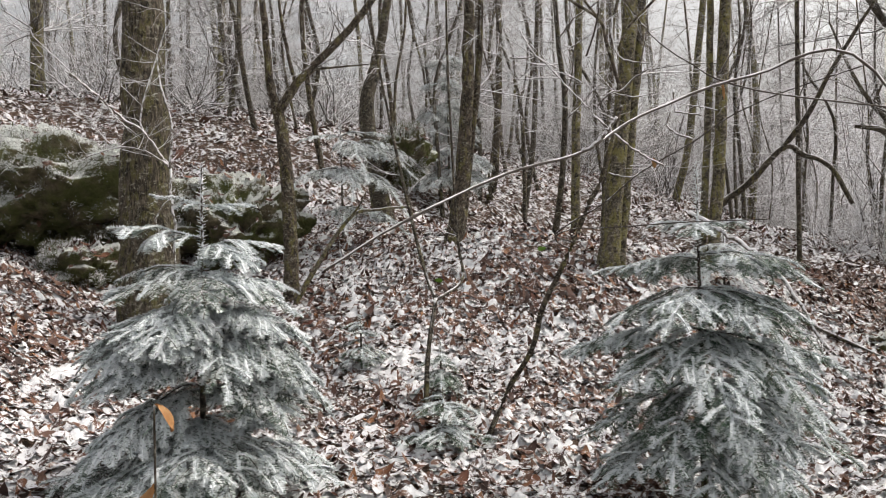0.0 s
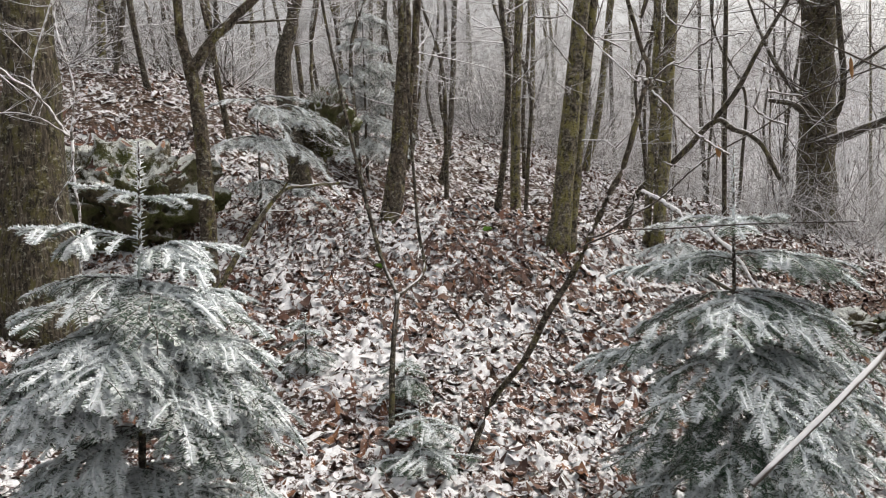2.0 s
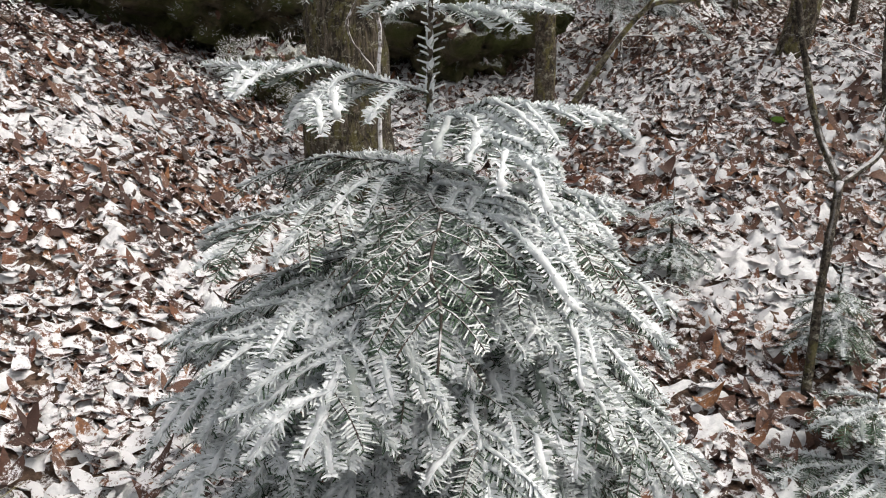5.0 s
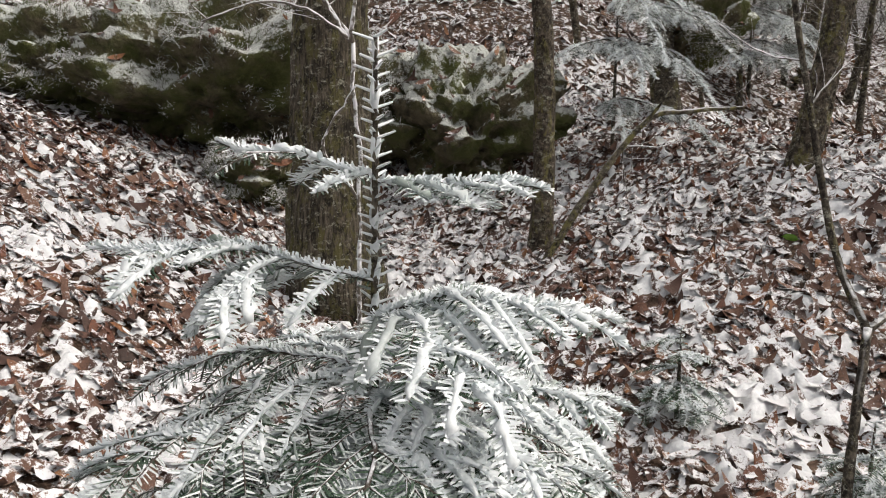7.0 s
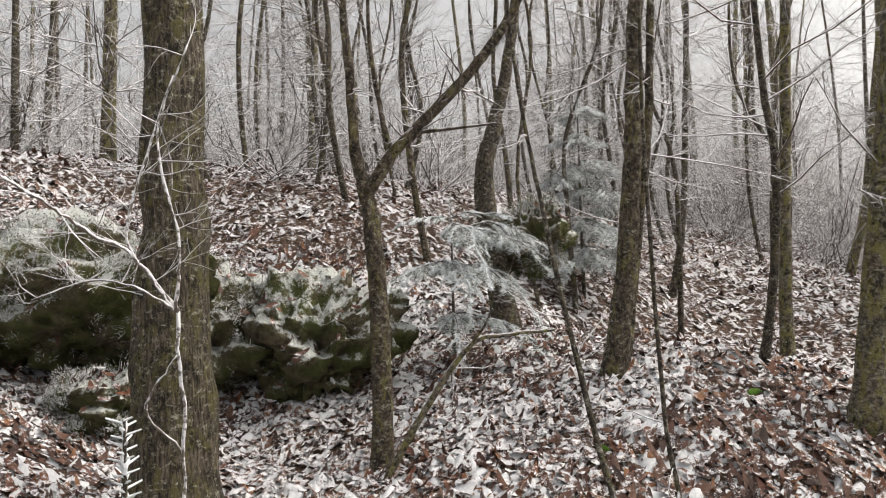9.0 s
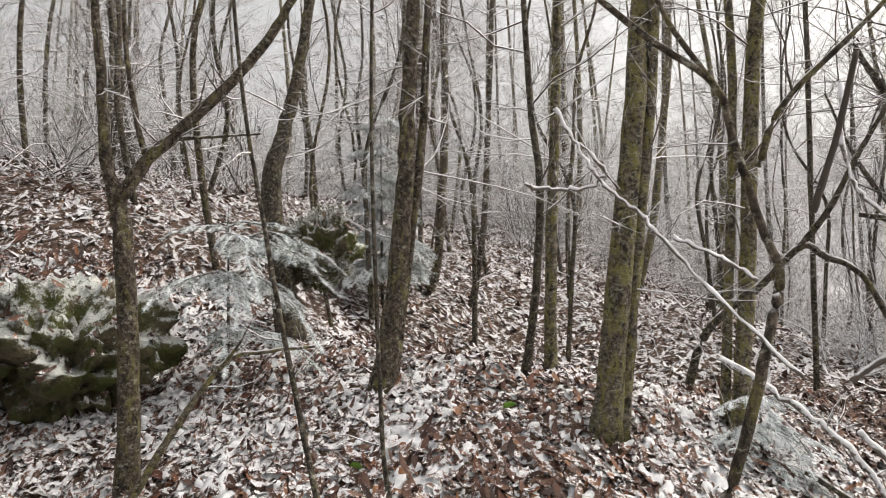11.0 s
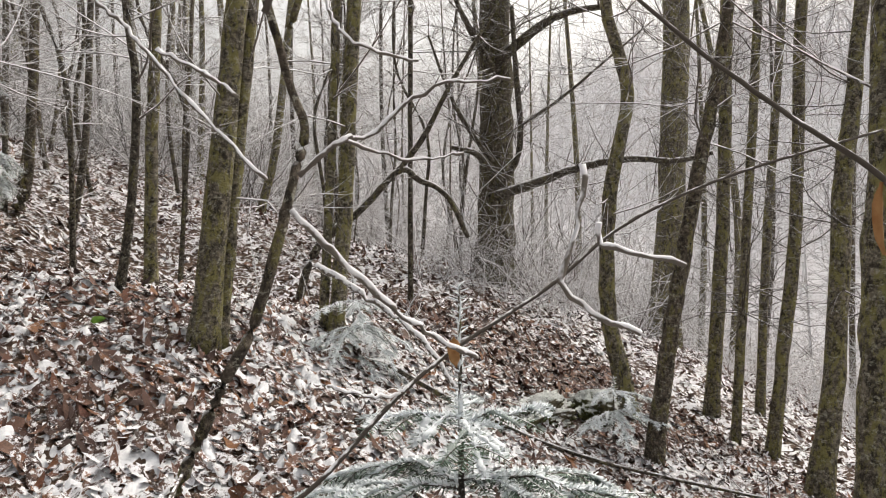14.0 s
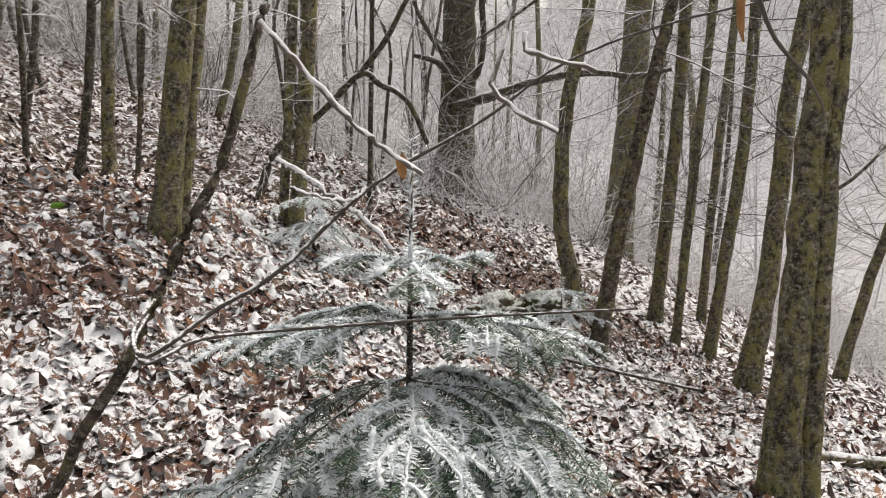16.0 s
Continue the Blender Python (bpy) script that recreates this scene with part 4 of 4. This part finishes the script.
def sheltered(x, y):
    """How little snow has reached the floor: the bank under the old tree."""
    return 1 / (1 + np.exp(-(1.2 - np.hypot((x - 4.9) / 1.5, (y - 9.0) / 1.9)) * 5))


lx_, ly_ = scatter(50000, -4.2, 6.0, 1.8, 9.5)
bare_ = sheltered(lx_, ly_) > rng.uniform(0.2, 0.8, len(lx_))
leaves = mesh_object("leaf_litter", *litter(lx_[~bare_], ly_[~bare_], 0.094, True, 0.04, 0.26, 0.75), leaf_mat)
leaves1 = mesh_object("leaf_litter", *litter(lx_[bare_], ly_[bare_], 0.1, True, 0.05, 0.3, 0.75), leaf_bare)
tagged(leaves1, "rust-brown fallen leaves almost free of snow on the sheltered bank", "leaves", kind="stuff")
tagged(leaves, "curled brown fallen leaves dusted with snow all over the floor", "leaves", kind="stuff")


def smooth_field(nx, ny, cells):
    """A soft random field, about zero, with bumps some cells wide."""
    f = np.fft.rfft2(rng.normal(0, 1, (ny, nx)))
    ky, kx = np.fft.fftfreq(ny)[:, None], np.fft.rfftfreq(nx)[None]
    f = np.fft.irfft2(f * np.exp(-(kx ** 2 + ky ** 2) * (2.2 * cells) ** 2), (ny, nx))
    return f / f.std()


def snow_sheet(x0, x1, y0, y1, cell, cover):
    """Thin snow lying over and between the leaves, which poke out of it."""
    nx, ny = int((x1 - x0) / cell), int((y1 - y0) / cell)
    X, Y = np.meshgrid(np.linspace(x0, x1, nx), np.linspace(y0, y1, ny))
    z = height(X, Y) + cover + 0.017 * smooth_field(nx, ny, 0.03 / cell) + 0.006 * smooth_field(nx, ny, 0.3 / cell) + 0.006 * smooth_field(nx, ny, 0.015 / cell)
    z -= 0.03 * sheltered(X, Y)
    edge = np.minimum.reduce([X - x0, x1 - X, Y - y0, y1 - Y])
    z -= 0.08 * np.clip(1 - edge / 0.5, 0, 1)
    g = np.arange(nx * ny).reshape(ny, nx)
    a, b, c, d = g[:-1, :-1].ravel(), g[:-1, 1:].ravel(), g[1:, 1:].ravel(), g[1:, :-1].ravel()
    return np.stack([X, Y, z], -1).reshape(-1, 3), np.vstack([np.stack([a, b, c], -1), np.stack([a, c, d], -1)])


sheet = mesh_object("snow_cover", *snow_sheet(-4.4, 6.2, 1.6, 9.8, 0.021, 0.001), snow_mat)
tagged(sheet, "thin patchy snow lying over and between fallen leaves", "snow", kind="structure")
def rock_litter(rocks, count):
    """Leaves caught on the tops of the rocks."""
    bits = []
    for rock in rocks:
        tops = [v for v in rock.data.vertices if v.normal.z > 0.45]
        v, t = leaf_shapes(count, 0.09, 0.6, True)
        for k in range(count):
            spot = tops[rng.integers(len(tops))]
            m = pose(*(rock.matrix_basis @ spot.co), 0, 0, 0) @ spot.normal.to_track_quat("Z", "Y").to_matrix().to_4x4() @ Matrix.Rotation(rng.uniform(0, 6.28), 4, "Z")
            mm = np.array(m)
            bits.append((v[k] @ mm[:3, :3].T + mm[:3, 3] + (0, 0, 0.008), t))
    return join(bits)


tops = mesh_object("leaf_litter", *rock_litter([o for o in list(scene.objects) if o.name.startswith("boulder")][:5], 170), leaf_mat)
tagged(tops, "brown snow-dusted leaves caught on the mossy rocks", "leaves", kind="stuff")
lx_, ly_ = scatter(12000, -7, 9, -5, 1.9)
leaves5 = mesh_object("leaf_litter", *litter(lx_, ly_, 0.13, False, 0.05, 0.3), leaf_far)
tagged(leaves5, "curled brown leaves dusted with snow at the foot of the slope", "leaves", kind="stuff")
lx_, ly_ = scatter(45000, -10, 14, 9.0, 24)
leaves2 = mesh_object("leaf_litter", *litter(lx_, ly_, 0.14, False, 0.05, 0.35), leaf_far)
tagged(leaves2, "curled brown leaves dusted with snow farther up the slope", "leaves", kind="stuff")


lx_, ly_ = scatter(16000, 5.9, 15.0, 1.0, 12.0)
leaves3 = mesh_object("leaf_litter", *litter(lx_, ly_, 0.13, False, 0.05, 0.3), leaf_far)
tagged(leaves3, "curled brown leaves dusted with snow down the falling slope", "leaves", kind="stuff")


lx_, ly_ = scatter(14000, -10.0, -4.1, 1.0, 10.0)
leaves4 = mesh_object("leaf_litter", *litter(lx_, ly_, 0.12, False, 0.05, 0.3), leaf_far)
tagged(leaves4, "curled brown leaves dusted with snow on the upper bank", "leaves", kind="stuff")


# ---- the wood behind: shared far trees and rimed brush ----
def far_kinds(count):
    kinds = []
    for k in range(count):
        h = rng.uniform(9, 13)
        r = rng.uniform(0.035, 0.1)
        line = spline([(0, 0, -0.3), (rng.normal(0, 0.15), rng.normal(0, 0.15), h * 0.35), (rng.normal(0, 0.4), rng.normal(0, 0.4), h)], 14)
        ob = empty("tree", (0, 0, -50), "bare rimed forest tree standing in the pale wood", "tree", "far bare trees")
        ob.location = (0, 0, 0)
        part("trunk", tube(line, [r, r * 0.7, r * 0.25], 7, 0.04, 0.3), (bark_grey, bark_dark, bark_red)[k % 3], ob)
        part("crown", twig_mesh(crown_for(line[:10], 0.7, 46, 2.0, 0.013, 1, 3)), frost_far, ob)
        kinds.append(ob)
    return kinds


def brush_kinds(count, tall=1.0, frost=None):
    kinds = []
    for k in range(count):
        segs = []
        for _ in range(12):
            a = rng.uniform(0, 6.28)
            segs += branching((rng.normal(0, 0.12), rng.normal(0, 0.12), -0.1), (math.cos(a), math.sin(a), 0.9), tall * rng.uniform(1.2, 3.6), 0.013 * tall ** 0.5, 1, 4, 1.3, 0.75, 0.02)
        ob = empty("brush", (0, 0, 0), "thicket of thin rimed undergrowth twigs", "bush", "rimed undergrowth", "stuff")
        part("twig_spray", twig_mesh(segs), frost or (frost_far, brush_wood)[k % 2], ob)
        kinds.append(ob)
    return kinds


def plant(kinds, spots):
    for n_, (x, y) in enumerate(spots):
        k = kinds[n_ % len(kinds)]
        m = Matrix.Translation(at(x, y)) @ Matrix.Rotation(rng.uniform(0, 6.28), 4, "Z")
        if n_ < len(kinds):
            k.matrix_basis = m
        else:
            copy_thing(k, m)


def wood_spots(n, x0, x1, y0, y1, clear, gap):
    spots = []
    while len(spots) < n:
        x, y = rng.uniform(x0, x1), rng.uniform(y0, y1)
        if clear(x, y) and all((x - a) ** 2 + (y - b) ** 2 > gap * gap for a, b in spots):
            spots.append((x, y))
    return spots


def in_wood(x, y):
    return y > (10.8 if x < -1.5 else 16.5 if x < 7 else 14)


def thin_kinds(count):
    kinds = []
    for k in range(count):
        h = rng.uniform(5, 8)
        line = spline([(0, 0, -0.2)] + [(rng.normal(0, 0.16) + 0.1 * q, rng.normal(0, 0.16), h * q / 6) for q in range(1, 7)], 24)
        r = rng.uniform(0.018, 0.04)
        ob = empty("sapling", (0, 0, 0), "thin bare young tree with rimed side twigs", "tree", "thin young trees")
        part("trunk", tube(line, [r, r * 0.3], 6, 0.04), (bark_dark, bark_red)[k % 2], ob)
        part("crown", twig_mesh(crown_for(line, 0.4, 44, 1.2, 0.0065, 1, 3)), frost_twig, ob)
        kinds.append(ob)
    return kinds


plant(thin_kinds(5), wood_spots(46, -5, 9, 9.2, 17, lambda x, y: y > 9.2 + 0.5 * abs(x + 1) - 0.2 * max(0, x - 4) and not (3.2 < x < 7.5 and y < 12), 0.7))
plant(far_kinds(7), wood_spots(70, -16, 18, 9.5, 34, in_wood, 1.3))
plant(brush_kinds(6), wood_spots(230, -13, 18, 9.8, 28, in_wood, 0.55))
plant(far_kinds(4), wood_spots(12, 9.5, 20, -2, 13, lambda x, y: y < x + 2, 1.3))
# brush towards the valley, its haze painted as lighter twigs
plant(brush_kinds(4, 0.55, frost_haze), wood_spots(70, 8.2, 17, -1, 13, lambda x, y: y < x + 3, 0.6))
plant(brush_kinds(3, 0.4, frost_haze), [(6.1, 10.6), (6.8, 10.9), (7.3, 10.5), (5.5, 11.0), (7.9, 10.9), (5.0, 10.6), (6.5, 10.2), (8.4, 11.5)])
plant(brush_kinds(3), wood_spots(9, 5.5, 12, 9.5, 15, lambda x, y: y > 5 + 0.75 * x - 1, 0.6))

# the far side of the valley, a wood too far off to count
N_FAR = 1300
fx_, fy_ = rng.uniform(19, 62, N_FAR), rng.uniform(-25, 75, N_FAR)
p_ = np.stack([fx_, fy_, height(fx_, fy_) - 0.3], -1)
q_ = p_ + np.stack([rng.normal(0, 0.8, N_FAR), rng.normal(0, 0.8, N_FAR), rng.uniform(6, 11, N_FAR)], -1)
far_bits = [twigs(p_, q_, rng.uniform(0.02, 0.06, N_FAR), 0.015)]
for _ in range(26):
    f_ = rng.uniform(0.05, 1, (N_FAR, 1))
    s_ = p_ + (q_ - p_) * f_
    far_bits.append(twigs(s_, s_ + rng.normal(0, 1, (N_FAR, 3)) * (1.0, 1.0, 0.7) + (0, 0, 0.3), 0.026, 0.012))
# distance haze is painted in through the pale twig colour
far_wood = mesh_object("far_wood", *join(far_bits), frost_haze_hill)
tagged(far_wood, "pale bare winter wood covering the far side of the valley", "woods", kind="stuff")


# ---- small things ----
def hanging_leaf(label, top, length, turn, mat=orange_leaf, tip=(0.1, 0.0, -1.0), name="dead_leaf", wide=1.0):
    """One curled leaf on its stalk."""
    d = Vector(tip).normalized()
    s = d.cross(Vector((math.sin(turn), math.cos(turn), 0.1))).normalized()
    nrm = s.cross(d)
    rows = [(f, wide * w * (1 + 0.15 * math.sin(9 * f + turn))) for f, w in ((0.0, 0.015), (0.06, 0.02), (0.16, 0.13), (0.3, 0.22), (0.45, 0.24), (0.62, 0.2), (0.78, 0.15), (0.9, 0.07), (1.0, 0.01))]
    v, t = [], []
    for f, w in rows:
        c = Vector((0, 0, 0)) + d * f * length + nrm * math.sin(f * 3) * length * 0.12
        for k, dip in ((-1, 0.1), (0, 0.0), (1, 0.1)):
            v.append(tuple(c + s * k * w * length + nrm * dip * length * (1 if k else 0)))
    for r in range(len(rows) - 1):
        for k in (0, 1):
            a = r * 3 + k
            t += [(a, a + 1, a + 4), (a, a + 4, a + 3)]
    ob = mesh_object(name, v, t, mat)
    ob.location = top
    return tagged(ob, label, "leaf")


hanging_leaf("orange dead leaf hanging from a bare twig", (0.98, 2.84, 1.67), 0.056, 0.6, wide=0.36)
hanging_leaf("curled orange dead leaf with rime on a twig", (0.9, 3.33, 1.5), 0.04, 0.2)
hanging_leaf("green leaf lying on the leaf litter", at(0.86, 7.08, 0.05), 0.09, 0.3, green_leaf, (1, 0.3, 0.1), "green_leaf")
hanging_leaf("green leaf lying on the leaf litter", at(0.05, 6.6, 0.05), 0.08, 0.9, green_leaf, (-1, 0.5, 0.1), "green_leaf")

tuft = empty("grass_tuft", at(-1.9, 3.45), "tuft of dry green grass poking through snowy leaves", "grass")
gp_ = np.array(at(-1.9, 3.45)) + rng.normal(0, 0.03, (90, 3)) * (1, 1, 0)
gw_ = np.stack([rng.normal(0, 0.07, 90), rng.normal(0, 0.07, 90), rng.uniform(0.05, 0.12, 90)], -1)
tagged(part("blade", join([twigs(gp_, gp_ + gw_, 0.0018, 0.0012), twigs(gp_ + gw_, gp_ + gw_ * (1.9, 1.9, 0.9), 0.0012, 0.0005)]), grass_mat, tuft), kind="stuff")

log = empty("fallen_log", at(4.2, 6.0), "thin dark fallen pole lying across the slope", "log")
limb(log, [tuple(at(2.62, 6.97, 0.12)), tuple(at(3.12, 6.64, 0.06)), tuple(at(3.73, 6.23, 0.06)), tuple(at(4.66, 5.62, 0.05))], 0.02, 0.012, bark_dark, 7, "pole", twig_count=4, twig_length=0.25)
snag = empty("fallen_branch", at(2.75, 6.45), "snow-covered fallen branch resting on a low fir", "branch")
limb(snag, [(2.1, 6.9, 1.4), (2.35, 6.72, 1.2), (2.62, 6.52, 0.95), tuple(at(2.95, 6.3, 0.02))], 0.02, 0.012, frost_light, 7, "branch", twig_count=4, twig_length=0.25)
stub = empty("fallen_log", at(4.6, 4.4), "short cut log lying beside the twin trunk", "log")
limb(stub, [tuple(at(4.1, 4.7, 0.05)), tuple(at(4.9, 4.25, 0.06))], 0.04, 0.035, bark_grey, 9, "pole")

# twigs of a shrub beside the first steps
edge_shrub = empty("rimed_shrub", at(1.35, 1.75), "crooked grey twigs of a rimed shrub beside the path", "shrub")
limb(edge_shrub, [tuple(at(1.35, 1.75, -0.03)), (1.15, 1.85, 0.9), (0.95, 1.95, 1.5), (0.72, 1.95, 1.5), (0.5, 1.85, 1.42), (0.38, 1.75, 1.35), (0.25, 1.66, 1.31), (0.1, 1.58, 1.24), (0.0, 1.55, 1.18)], 0.0034, 0.0018, brush_wood, 7, "shoot")
limb(edge_shrub, [(0.38, 1.75, 1.35), (0.41, 1.74, 1.37), (0.43, 1.73, 1.40)], 0.004, 0.002, frost_light, 6, "shoot")


weed = empty("dry_weed", at(-0.3, 1.7), "dry weed with curled brown leaves beside the path", "plant")
limb(weed, [tuple(at(-0.3, 1.7, -0.02)), (-0.3, 1.7, 0.5), (-0.29, 1.69, 0.98)], 0.003, 0.0015, bark_red, 6, "stem")
for top_, tip_, ln_ in (((-0.29, 1.69, 0.98), (0.5, 0.1, -1), 0.05), ((-0.295, 1.69, 0.86), (-0.8, -0.1, -0.7), 0.06), ((-0.3, 1.695, 0.8), (0.6, -0.2, -0.8), 0.05)):
    lf_ = hanging_leaf("", top_, ln_, rng.uniform(0, 3), orange_leaf, tip_, "leaf")
    lf_.parent = weed
    lf_.location = Vector(top_) - weed.location
    del lf_["category"]

# single leaves lying nearest to the path
pieces = []
for k_ in range(8):
    v_, t_ = leaf_shapes(1, 0.1, 0.6, True)
    me_ = mesh_object("leaf", v_[0], t_, leaf_single, ground)
    pieces.append(me_)
for k_ in range(260):
    x_, y_ = rng.uniform(-2.6, 3.2), rng.uniform(3.0, 7.0)
    ob_ = pieces[k_] if k_ < 8 else new("leaf", pieces[k_ % 8].data)
    ob_.parent = ground
    ob_.matrix_basis = pose(x_, y_, float(height(x_, y_)) + 0.045, rng.normal(0, 16), rng.normal(0, 16), rng.uniform(0, 360))
